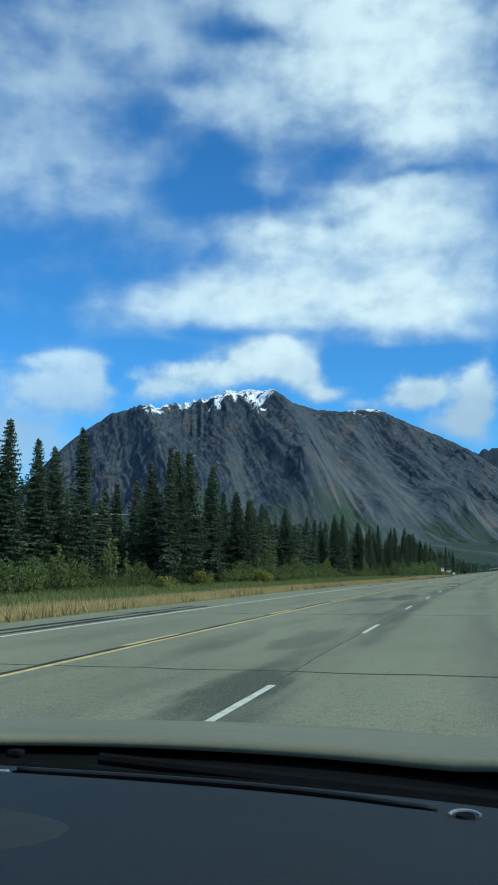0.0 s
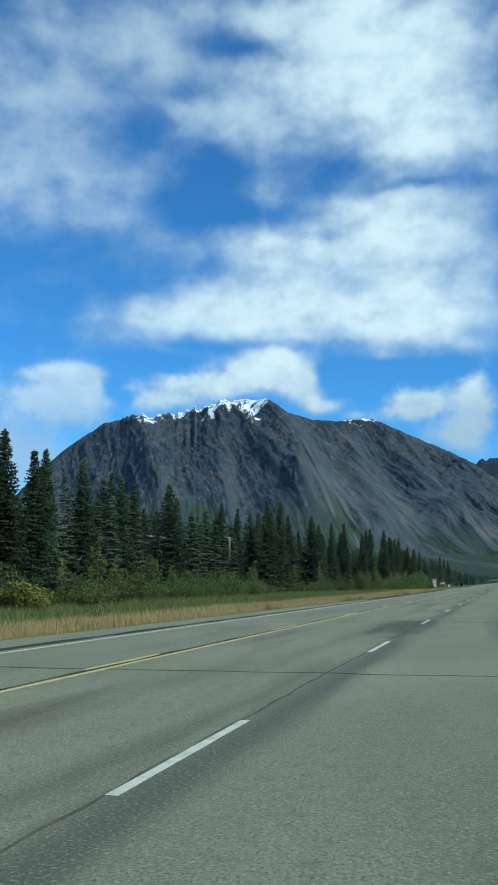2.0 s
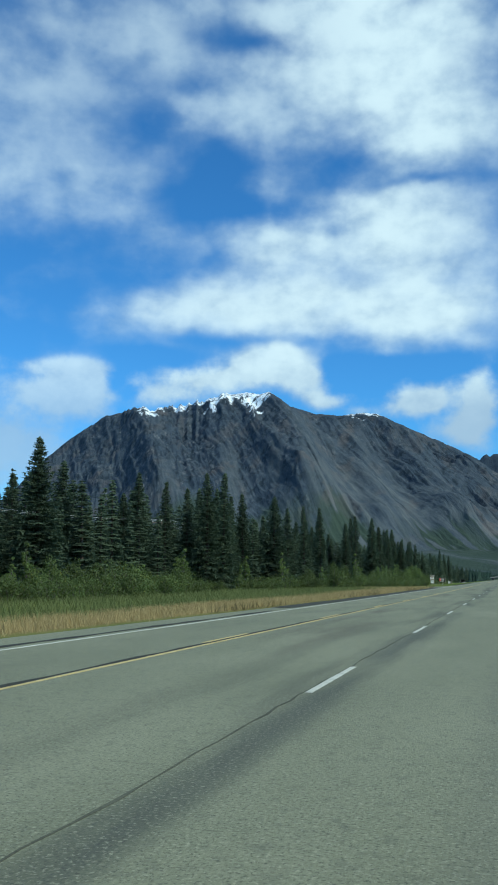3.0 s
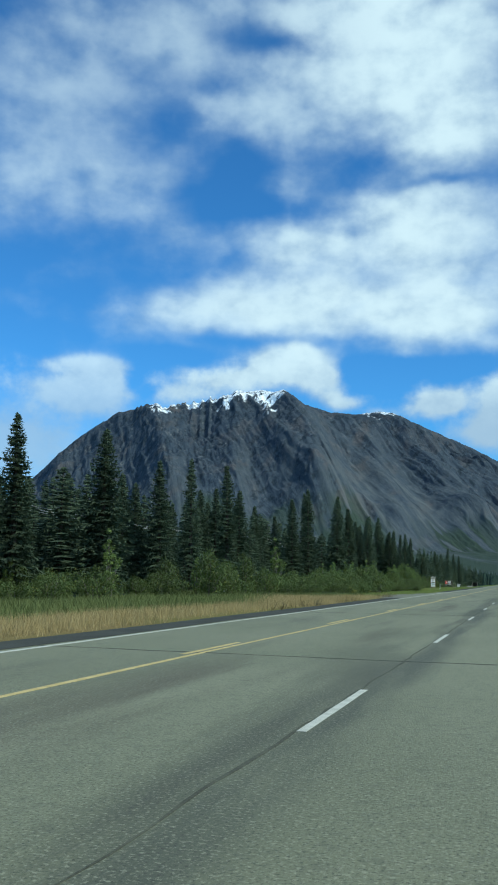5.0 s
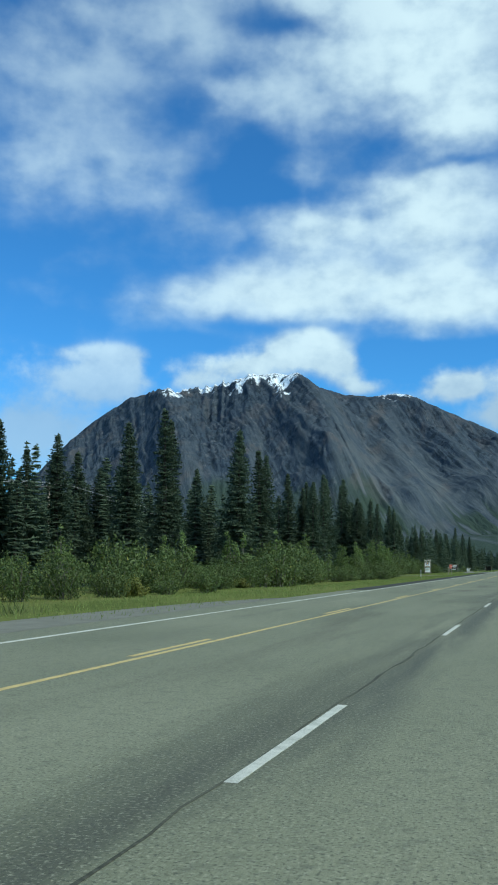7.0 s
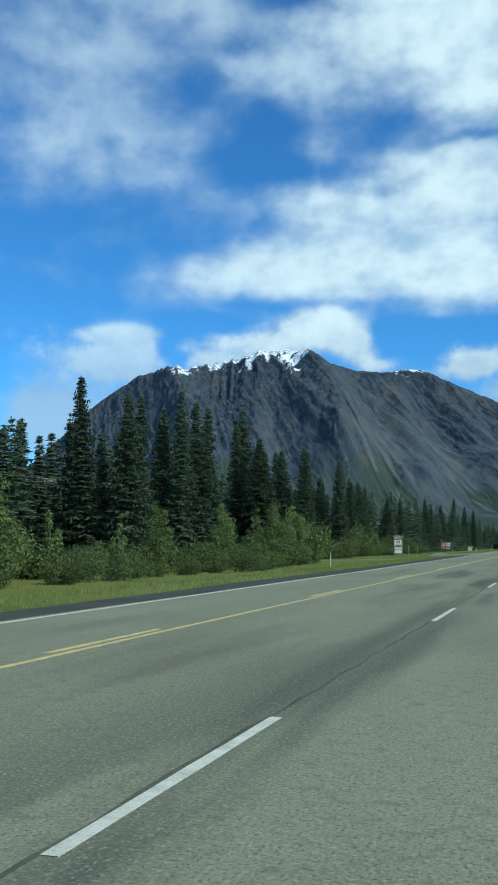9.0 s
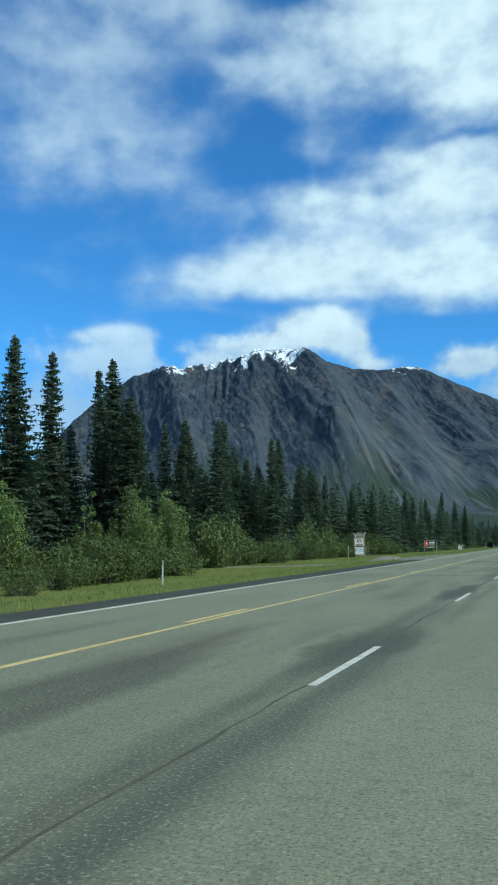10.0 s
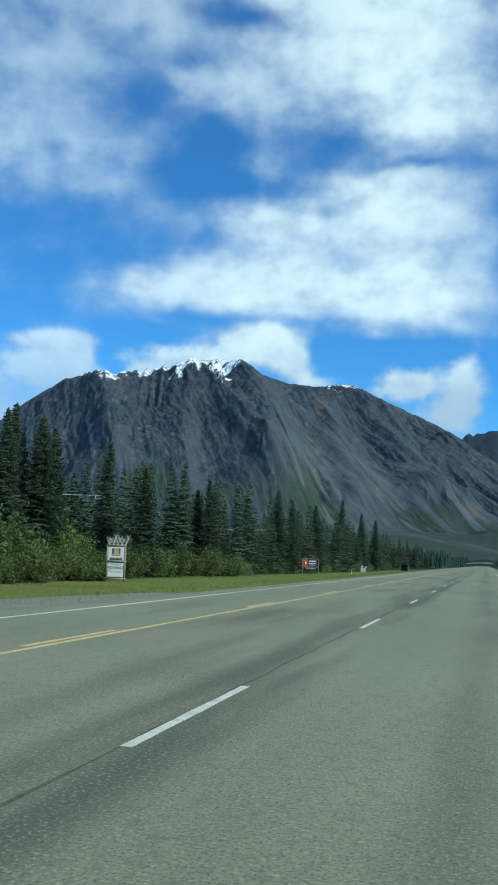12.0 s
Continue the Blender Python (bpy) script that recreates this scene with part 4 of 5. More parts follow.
STAND_FAR = [(-32.3, 372.3, 16.0), (-32.3, 376.1, 12.2), (-28.3, 377.1, 7.6), (-34.3, 386.6, 12.6), (-32.3, 386.9, 12.9), (-29.3, 387.1, 12.7), (-35.2, 394.4, 13.4), (-32.2, 396.8, 14.2), (-31.2, 401.3, 10.4), (-28.2, 401.4, 12.4),
    (-33.2, 402.8, 12.0), (-33.2, 411.8, 9.8), (-31.2, 413.6, 14.0), (-34.2, 414.7, 10.7), (-32.2, 427.2, 11.4), (-33.2, 430.1, 12.3), (-32.2, 432.7, 11.7), (-34.2, 433.4, 10.7), (-32.2, 435.3, 11.1), (-34.3, 438.0, 11.5),
    (-30.1, 450.5, 9.7), (-35.1, 452.7, 12.3), (-34.1, 470.3, 8.9), (-32.1, 478.5, 11.0), (-34.1, 479.1, 9.6), (-35.1, 509.1, 11.0), (-32.1, 518.3, 12.7), (-32.1, 530.4, 11.9), (-33.1, 559.2, 12.7), (-33.1, 595.0, 16.4),
    (-33.1, 633.8, 15.0), (-32.1, 661.3, 14.7)]
STAND = STAND_NEAR + STAND_MIDDLE + STAND_NEXT + STAND_FAR
rng = random.Random(5)
FRONT = [(x, y) for x, y, h in STAND]
for k, (x, y, h) in enumerate(STAND):
    plant(SPRUCES, k * 5 + 2, x, y, h - float(ground_z(x, y)), rng.uniform(1.12, 1.42) * min(1.3, (12.0 / h) ** 0.35), rng.uniform(0, 360), rng.uniform(-1, 1))
# the wood behind
count = 0
while count < 182:
    y = 42 + 430 * rng.random()
    x = -34.2 - 11 * rng.random() ** 1.3
    if any((x - a) ** 2 + (y - b) ** 2 < 3.5 for a, b in FRONT):
        continue
    if y > 425 and abs(x + 0.41 * (y - 366)) < 3.2:
        continue
    FRONT.append((x, y))
    plant(FAR_SPRUCES, rng.randrange(6), x, y, rng.uniform(6.5, 10.6) + 1.3 * (y > 290) + 0.12 * (-34.2 - x), rng.uniform(1.0, 1.4), rng.uniform(0, 360), rng.uniform(-1.5, 1.5))
    count += 1


def joined_wood(seed, count, y0, y1, whorls=23, per=7, fat=1.9, near=-31.5, deep=26.0, low=8.5, high=14.0):
    """The wood farther along, one mesh of full spruces."""
    r = np.random.default_rng(seed)
    vs, fs, base = [], [], 0
    shapes = []
    for k in range(3):
        tv, tf, cv, cf = spruce_mesh(30 + k, 12.0, 1.5, whorls, per, 2, fat)
        shapes.append((np.array(cv), np.array(cf)))
    for k in range(count):
        y = r.uniform(y0, y1)
        x = near - deep * r.random() ** 1.6
        cv, cf = shapes[k % 3]
        h = r.uniform(low, high) / 12.0
        a = r.random() * 6.283
        w = h * r.uniform(0.95, 1.25)
        p = np.column_stack([(cv[:, 0] * math.cos(a) - cv[:, 1] * math.sin(a)) * w + x, (cv[:, 0] * math.sin(a) + cv[:, 1] * math.cos(a)) * w + y, cv[:, 2] * h + float(ground_z(x, y))])
        vs.append(p)
        fs.append(cf + base)
        base += len(p)
    return mesh_object("spruce_stand", np.concatenate(vs), np.concatenate(fs), M_needles)


tagged(joined_wood(15, 110, 740, 1020, 20, 6, 2.5), "dense stand of dark spruces farther along the road", "forest", kind="stuff")
tagged(joined_wood(17, 420, 40, 470, 17, 6, 2.4, -41.0, 26.0, 8.0, 12.0), "dense spruce wood behind the roadside trees", "forest", kind="stuff")
tagged(joined_wood(19, 120, 44, 470, 24, 7, 2.0, -34.6, 11.0, 6.5, 10.8), "dense spruces filling the wood between the taller trees", "forest", kind="stuff")
tagged(joined_wood(14, 180, 462, 740), "dense stand of dark spruces farther along the road", "forest", kind="stuff")


def far_wood():
    """Distant forest, one mesh of many small ragged spruces."""
    r = np.random.default_rng(4)
    vs, fs = [], []
    spots = []
    for _ in range(950):
        y = 45 + 620 * r.random()
        spots.append((-50 - 75 * r.random(), y))
    for _ in range(1500):
        y = 960 + 1200 * r.random() ** 1.4
        spots.append((-24 - (60 + y * 0.22) * r.random() ** 1.5, y))
    for _ in range(500):
        y = 520 + 1500 * r.random() ** 1.3
        spots.append((18 + (60 + y * 0.12) * r.random(), y))
    zs = ground_z([a for a, b in spots], [b for a, b in spots])
    for (x, y), z in zip(spots, zs):
        h = r.uniform(7, 13) if y > 660 or x > 0 else r.uniform(4.0, 7.5)
        w = h * r.uniform(0.10, 0.15)
        for i in range(7):
            f = i / 7
            base, top, rad = z + h * (0.03 + 0.9 * f), z + h * min(1.0, f + 0.30), w * (1 - f) ** 0.8 * r.uniform(0.8, 1.2) + 0.1
            c = len(vs)
            vs.append((x, y, top))
            a0 = r.random() * 6.28
            for k in range(6):
                a = a0 + k * 1.047
                rr = rad * r.uniform(0.6, 1.15)
                vs.append((x + rr * math.cos(a), y + rr * math.sin(a), base - r.uniform(0, 0.35)))
            fs += [(c, c + 1 + k, c + 1 + (k + 1) % 6) for k in range(6)]
    return mesh_object("forest", vs, fs, M_needles_far)


tagged(far_wood(), "distant dark spruce forest along the road", "forest", kind="stuff")

# ---- shrubs and grass ----


def leafy(name, seed, size, leaves, mats, label, category, group, leaf=0.13, stems=7, tall=1.0, low=(0.35, 0.6, 0.85, 1.0)):
    """A shrub or sapling: stems from the base, and leaf blades in uneven clumps round their ends."""
    rng = random.Random(seed)
    sx, sy, sz = size
    root = thing(name, (-320, -300 - seed * 6, 0), label, category, group)
    clumps = []
    sv, sf = [], []
    for k in range(stems):
        a, rr = rng.random() * 6.283, rng.random() ** 0.6
        tip = Vector((sx * rr * math.cos(a), sy * rr * math.sin(a), sz * (1 - 0.45 * rr * rr) * rng.uniform(0.7, 1.0)))
        basep = Vector((tip.x * 0.2, tip.y * 0.2, -0.15))
        c = len(sv)
        for p, r in ((basep, 0.035 * tall), (tip * 0.6, 0.02 * tall), (tip, 0.006)):
            for j in range(4):
                sv.append((p.x + r * math.cos(j * 1.571), p.y + r * math.sin(j * 1.571), p.z))
        for lv in (0, 4):
            sf += [(c + lv + j, c + lv + (j + 1) % 4, c + lv + 4 + (j + 1) % 4, c + lv + 4 + j) for j in range(4)]
        for f in low:
            q = basep.lerp(tip, f)
            clumps.append((q, rng.uniform(0.28, 0.5) * (0.6 + 0.4 * f) * min(sx, sz) * 0.75))
    cv, cf, ids = [], [], []
    for k in range(leaves):
        q, r = clumps[rng.randrange(len(clumps))]
        d = Vector((rng.gauss(0, 1), rng.gauss(0, 1), rng.gauss(0, 0.8)))
        d = d.normalized() * r * (0.55 + 0.45 * rng.random() ** 0.5)
        p = q + d
        if p.z < 0.02:
            p.z = 0.02 + rng.random() * 0.2
        nrm = (d.normalized() + Vector((rng.gauss(0, 0.6), rng.gauss(0, 0.6), rng.gauss(0.3, 0.6)))).normalized()
        u = nrm.orthogonal().normalized()
        u = (Matrix.Rotation(rng.random() * 6.283, 3, nrm) @ u)
        v = nrm.cross(u)
        s = leaf * rng.uniform(0.6, 1.3)
        c = len(cv)
        cv += [tuple(p - u * s + v * s * 0.5), tuple(p - u * s * 0.6 - v * s * 0.5), tuple(p + u * s)]
        cf.append((c, c + 1, c + 2))
        ids.append(0 if rng.random() < 0.96 else len(mats) - 1)
    mesh_object("stem_clump", sv, sf, M_stem, root)
    mesh_object("foliage", cv, cf, mats, root, ids=ids)
    return root


SHRUBS = [leafy("shrub", s, (1.3 + 0.25 * (s % 3), 1.4, 1.5 + 0.25 * (s % 4)), 2600, [M_leaf, M_leaf_y], "dense green willow shrub at the edge of the wood", "shrub", "roadside shrubs", 0.076, 14) for s in range(5)]
SHRUB_Y = leafy("shrub", 7, (1.1, 1.1, 1.3), 2000, [M_leaf_y, M_leaf], "yellowing willow shrub at the edge of the wood", "shrub", "roadside shrubs", 0.095, 9)
SAPLINGS = [leafy("aspen_sapling", 20 + s, (0.65, 0.65, 4.0 + s * 0.5), 1900, [M_leaf_p, M_leaf], "slender pale green aspen sapling among the shrubs", "tree", "aspen saplings", 0.085, 12, 1.3) for s in range(3)]


def set_plant(kinds, k, x, y, s, sz=None, turn=0.0):
    t = copy_thing(kinds[k % len(kinds)], Matrix())
    x, y = x + float(aside(y)), y + 1.8
    t.matrix_basis = pose(x, y, float(ground_z(x, y)) - 0.03, 0, 0, turn) @ Matrix.Diagonal((s, s, sz or s, 1))


def shrub_line(y):
    """How far left of the road the shrubs begin."""
    return -float(np.interp(y, [0, 60, 93, 115, 135, 180, 214, 226, 245, 256, 300, 325, 336, 348, 358, 368, 382, 405, 424, 450, 520, 700],
                            [27, 28.5, 29, 25.5, 25.5, 28, 27, 20, 17.6, 17.3, 19.5, 20.5, 18.9, 20.4, 23, 24.3, 26.6, 25.5, 26, 29, 32, 32]))


rng = random.Random(9)
y = 38.0
while y < 440:
    for row in range(2):
        swell = 0.45 + 1.1 * float(fbm(y / 11.0, row * 7.0, 55, 3))
        x = shrub_line(y) - 1.0 - row * 3.2 - rng.uniform(0, 2.0)
        s = rng.uniform(0.75, 1.25) * swell * (1.0 + 0.25 * row) * (1.0 if 280 < y < 350 else 0.8 if y < 110 else 1.2 if y > 375 else 0.8)
        if s > 0.55:
            set_plant([SHRUB_Y] if rng.random() < 0.05 else SHRUBS, rng.randrange(5), x, y + rng.uniform(-1, 1), s, s * rng.uniform(0.75, 1.3), rng.uniform(0, 360))
    if rng.random() < (0.2 if y < 130 else 0.5):
        s = rng.uniform(0.55, 1.2)
        set_plant(SAPLINGS, rng.randrange(3), shrub_line(y) - 3.5 - 3 * rng.random(), y, s, s, rng.uniform(0, 360))
    y += rng.uniform(2.3, 3.6)
for x, y, s in ((-27.0, 83.9, 1.25), (-27.5, 110.2, 1.45), (-27.0, 110.6, 1.2), (-26.5, 71.5, 1.0)):
    set_plant([SHRUB_Y], 0, x, y, s, s * 0.9, 40 * s)


# a tall clump of aspen where the shrubs come nearest the road
ASPENS = [leafy("aspen", 30 + s, (1.2, 1.2, 7.4 - 1.2 * s), 5600, [M_leaf_p, M_leaf], "young leafy aspen among the shrubs", "tree", "young aspens", 0.09, 15, 0.8, (0.1, 0.22, 0.35, 0.5, 0.65, 0.8, 0.92)) for s in range(2)]
for k, (x, y, s) in enumerate(((-25.2, 363.6, 1.0), (-24.4, 361.6, 0.95), (-26.4, 365.4, 0.9), (-26.4, 360.0, 1.1), (-24.2, 357.6, 0.85), (-27.0, 362.4, 0.95), (-25.8, 345.0, 0.9), (-24.8, 330.0, 0.85), (-25.4, 312.0, 0.9))):
    set_plant(ASPENS, k, x, y, s, s, 70.0 * k)
for k in range(12):
    set_plant(SHRUBS, k, -22.4 - 0.9 * (k % 3) - rng.random(), 346.0 + 1.6 * k, rng.uniform(1.0, 1.4), None, rng.uniform(0, 360))


for k in range(16):
    set_plant(SHRUBS, k, -29.6 - 5.0 * rng.random(), 432.0 + 3.0 * k, rng.uniform(1.5, 2.0), rng.uniform(1.3, 1.7), rng.uniform(0, 360))


def shrub_bank(y0, y1, count, seed):
    """Shrubs farther off, joined into one mesh of leaf blades in mounds."""
    r = np.random.default_rng(seed)
    vs, fs = [], []
    for k in range(count):
        yy = r.uniform(y0, y1)
        xx = shrub_line(yy) - 1.0 - 5.0 * r.random()
        size = r.uniform(1.2, 2.7)
        n = 820
        d = r.normal(0, 1, (n, 3))
        d /= np.linalg.norm(d, axis=1)[:, None]
        d[:, 2] = np.abs(d[:, 2])
        lump = 0.82 + 0.18 * np.sin(5 * d[:, :1] + k) * np.cos(4 * d[:, 1:2] + 2 * k)
        p = np.array([xx, yy, gz(xx, yy)]) + d * size * lump * r.uniform(0.6, 1.0, (n, 1)) ** 0.6 * [1.2, 1.2, 1.25]
        u = r.normal(0, 1, (n, 3))
        u /= np.linalg.norm(u, axis=1)[:, None]
        v = np.cross(u, d)
        c = len(vs)
        q = np.stack([p - u * 0.17, p + v * 0.13, p + u * 0.17], 1).reshape(-1, 3)
        vs += q.tolist()
        fs += [(c + 3 * i, c + 3 * i + 1, c + 3 * i + 2) for i in range(n)]
    return tagged(mesh_object("shrubs", vs, fs, M_leaf), "bank of green willow shrubs along the forest edge", "shrubs", kind="stuff")


def gz(x, y):
    return float(ground_z(x, y))


shrub_bank(440, 760, 190, 8)


def blades(name, mat, count, pick, hgt, wid, seed, label):
    """Grass or weeds as bent blades, one mesh."""
    r = np.random.default_rng(seed)
    xy = pick(r, count)
    xy[:, 0] += bend(xy[:, 1]) - np.interp(xy[:, 1], [60, 95, 150], [1.6, 0.7, 0.0])
    n = len(xy)
    z = ground_z(xy[:, 0], xy[:, 1]) - 0.03
    h = hgt * r.uniform(0.5, 1.25, n)
    a = r.random(n) * 6.283
    w = wid * r.uniform(0.6, 1.3, n)
    lean = r.normal(0, 0.35, (n, 2)) * h[:, None]
    c = np.stack([np.cos(a) * w, np.sin(a) * w], 1)
    p0, p1, tp = np.column_stack([xy - c, z]), np.column_stack([xy + c, z]), np.column_stack([xy + lean, z + h])
    vs = np.stack([p0, p1, tp], 1).reshape(-1, 3)
    fs = np.arange(3 * n).reshape(-1, 3)
    return tagged(mesh_object(name, vs, fs, mat), label, "grass", kind="stuff")


def pick_dry(r, n):
    xy = np.column_stack([-10.4 - 11.5 * r.random(n), 15 + 235 * r.random(n)])
    return xy[r.random(n) < dryness(xy[:, 0] + bend(xy[:, 1]) - np.interp(xy[:, 1], [60, 95, 150], [1.6, 0.7, 0.0]), xy[:, 1]) ** 1.3]


def pick_green(r, n):
    xy = np.column_stack([-10.3 - 18.0 * r.random(n), 15 + 500 * r.random(n)])
    keep = (1 - dryness(xy[:, 0] + bend(xy[:, 1]) - np.interp(xy[:, 1], [60, 95, 150], [1.6, 0.7, 0.0]), xy[:, 1])) * np.where(xy[:, 1] < 235, smooth(-xy[:, 0], 12.2, 16), 1.0)
    return xy[r.random(n) < keep]


def pick_tall(r, n):
    xy = np.column_stack([-12.6 - 17.0 * r.random(n), 25 + 215 * r.random(n)])
    return xy[r.random(n) < (1 - dryness(xy[:, 0] + bend(xy[:, 1]) - np.interp(xy[:, 1], [60, 95, 150], [1.6, 0.7, 0.0]), xy[:, 1])) * smooth(-xy[:, 0], 13.2, 16.0)]


def pick_weed(r, n):
    yy = 15 + 215 * r.random(n)
    return np.column_stack([-10.6 - 1.3 * r.random(n) ** 2, yy])[r.random(n) < smooth(fbm(yy / 4.0, yy * 0, 77, 2), 0.5, 0.7)]


blades("dry_grass", M_dry, 400000, pick_dry, 0.31, 0.0085, 1, "tall dry golden grass beside the road shoulder")
blades("green_grass", M_green, 130000, pick_green, 0.15, 0.014, 2, "low green grass on the roadside verge")
blades("tall_green_grass", M_tall, 90000, pick_tall, 0.42, 0.022, 5, "tall green weedy grass before the shrubs")
blades("weeds", M_weed, 3500, pick_weed, 0.42, 0.02, 3, "reddish brown weeds along the pavement edge")

# ---- signs, posts, poles ----


def letters(text, size, at, mat, parent, turn=0.0, thick=0.004, name="lettering", wide=1.0):
    cu = bpy.data.curves.new("text", "FONT")
    cu.body, cu.size, cu.align_x, cu.align_y, cu.extrude = text, size, "CENTER", "CENTER", thick
    tmp = bpy.data.objects.new("text", cu)
    scene.collection.objects.link(tmp)
    me = bpy.data.meshes.new_from_object(tmp.evaluated_get(bpy.context.evaluated_depsgraph_get()))
    bpy.data.objects.remove(tmp)
    bpy.data.curves.remove(cu)
    me.materials.clear()
    me.materials.append(mat)
    me.transform(Matrix.Translation(at) @ Matrix.Rotation(radians(90), 4, "X") @ Matrix.Diagonal((wide, 1, 1, 1)))
    ob = new(name, me)
    ob.parent = parent
    return ob


def antler(at, flip, tall):
    """A branching antler: a swept beam with tines."""
    out = []
    pts = [Vector((flip * 0.22 * math.sin(t * 1.7), 0.03 * t, tall * t)) + Vector(at) for t in (0, 0.25, 0.5, 0.75, 1.0)]
    for i in range(4):
        out.append(rod(pts[i], pts[i + 1], 0.045 - 0.008 * i, 0.037 - 0.008 * i, 6))
        out.append(rod(pts[i + 1], pts[i + 1] + Vector((-flip * 0.16, -0.05, 0.15)), 0.026, 0.008, 5))
        out.append(rod(pts[i + 1], pts[i + 1] + Vector((flip * 0.14, 0.04, 0.13)), 0.022, 0.007, 5))
    return join(*out)


def lodge_sign(x, y):
    g = gz(x, y)
    s = thing("billboard", (x, y, g), "tall two-panel wooden roadside sign crowned with bleached antlers", "sign", turn=14)
    w, low, mid, top = 1.18, 0.32, 1.50, 2.62
    for px in (-w / 2 - 0.07, w / 2 + 0.07):
        part("post", rod((px, 0, -0.2), (px, 0, top + 0.12), 0.075, 0.065, 10), M_wood, s, shade=True)
    for pz, ln in ((low - 0.07, w + 0.42), (mid + 0.02, w + 0.42), (top + 0.06, w + 0.30)):
        part("crossbar", rod((-ln / 2, -0.03, pz), (ln / 2, -0.03, pz), 0.065, 0.06, 10), M_wood, s, shade=True)
    part("strut", rod((-w / 2, 0.10, 1.45), (-w / 2 - 0.75, 1.1, -0.15), 0.06, 0.06, 8), M_darkwood, s, "dark raking strut")
    up = part("upper_panel", box((w - 0.02, 0.05, top - mid - 0.14), (0, 0, (top + mid) / 2 + 0.02), 0.01), M_board, s, "white panel with a mountain emblem")
    part("emblem_sky", box((0.62, 0.012, 0.52), (0, -0.034, 2.20), 0.003), M_blue, up, "blue-violet emblem ground")
    bm = rod((0, -0.052, 2.30), (0, -0.040, 2.30), 0.19, 0.19, 20)
    part("emblem_sun", bm, M_ochre, up, "ochre emblem disc")
    bm = bmesh.new()
    v = [bm.verts.new(c) for c in ((-0.30, -0.058, 1.97), (0.30, -0.058, 1.97), (0.16, -0.058, 2.22), (0.07, -0.058, 2.13), (-0.05, -0.058, 2.33), (-0.16, -0.058, 2.15))]
    bm.faces.new(v)
    bmesh.ops.extrude_face_region(bm, geom=bm.faces[:])
    part("emblem_peaks", bm, M_board, up, "white peaks of the emblem")
    part("name_bar", box((0.92, 0.012, 0.16), (0, -0.034, 1.70), 0.003), M_black, up, "dark bar with ochre writing too small to read")
    for k, wd in enumerate((0.14, 0.22, 0.26)):
        part("writing_bar", box((wd, 0.006, 0.06), (-0.30 + k * 0.29, -0.043, 1.70)), M_ochre, up)
    dn = part("lower_panel", box((w - 0.02, 0.05, mid - low - 0.16), (0, 0, (mid + low) / 2 - 0.02), 0.01), M_board, s, "white panel with dark writing")
    part("heading_bar", box((0.86, 0.010, 0.13), (0, -0.033, 1.30), 0.002), M_teal, dn, "pale blue writing too small to read")
    letters("FISHING", 0.30, (0, -0.032, 1.03), M_black, dn)
    for k, (cx, wd) in enumerate(((-0.22, 0.34), (0.06, 0.08), (0.28, 0.30))):
        part("writing_bar", box((wd, 0.008, 0.09), (cx, -0.032, 0.75), 0.002), M_teal, dn)
    for k in range(9):
        part("antler", antler((-0.62 + k * 0.155, 0.05 * (k % 2), top + 0.08), (-1) ** k, 0.40 + 0.11 * ((k * 7) % 3)), M_antler, s, "bleached antler")
    return s


def small_billboard(x, y):
    g = gz(x, y)
    s = thing("billboard", (x, y, g), "red and black roadside sign on two wooden posts", "sign", turn=12)
    for px in (-1.35, 1.35):
        part("post", box((0.12, 0.12, 2.9), (px, 0, 1.25), 0.012), M_wood, s)
    part("top_rail", box((2.9, 0.10, 0.12), (0, -0.02, 2.66), 0.012), M_wood, s)
    part("bottom_rail", box((2.9, 0.10, 0.10), (0, -0.02, 1.30), 0.012), M_wood, s)
    p = part("panel", box((2.58, 0.05, 1.20), (0, 0, 1.98), 0.01), M_black, s, "black sign panel")
    part("red_field", box((0.78, 0.012, 1.16), (-0.88, -0.032, 1.98), 0.003), M_red, p, "red field with a pale figure")
    part("pale_mark", box((0.18, 0.008, 0.55), (-0.80, -0.042, 2.00), 0.02), M_board, p)
    for k, (cx, cz, wd, hh) in enumerate(((-0.05, 2.26, 0.50, 0.22), (0.62, 2.26, 0.75, 0.24), (0.32, 1.90, 1.35, 0.16), (0.32, 1.62, 1.20, 0.08))):
        part("writing_bar", box((wd, 0.008, hh), (cx, -0.030, cz), 0.004), M_board, p)
    q = part("lower_panel", box((2.2, 0.04, 0.28), (0, 0, 1.08), 0.006), M_black, s)
    part("writing_bar", box((1.7, 0.008, 0.10), (0, -0.024, 1.08), 0.003), M_board, q)
    return s


def mailbox_stand(x, y):
    s = thing("mailbox", (x, y, gz(x, y)), "white mailboxes on a pale roadside stand", "mailbox")
    part("stand", box((1.2, 0.7, 1.15), (0, 0, 0.50), 0.03), M_board, s, "pale boxed stand")
    for k, px in enumerate((-0.25, 0.95)):
        bm = box((0.42, 0.6, 0.34), (px * 0.8, 0, 1.38 - 0.12 * k), 0.10)
        part("box", bm, M_board, s)
    part("arm", box((1.4, 0.10, 0.08), (0.5, 0, 1.15), 0.01), M_wood, s)
    return s


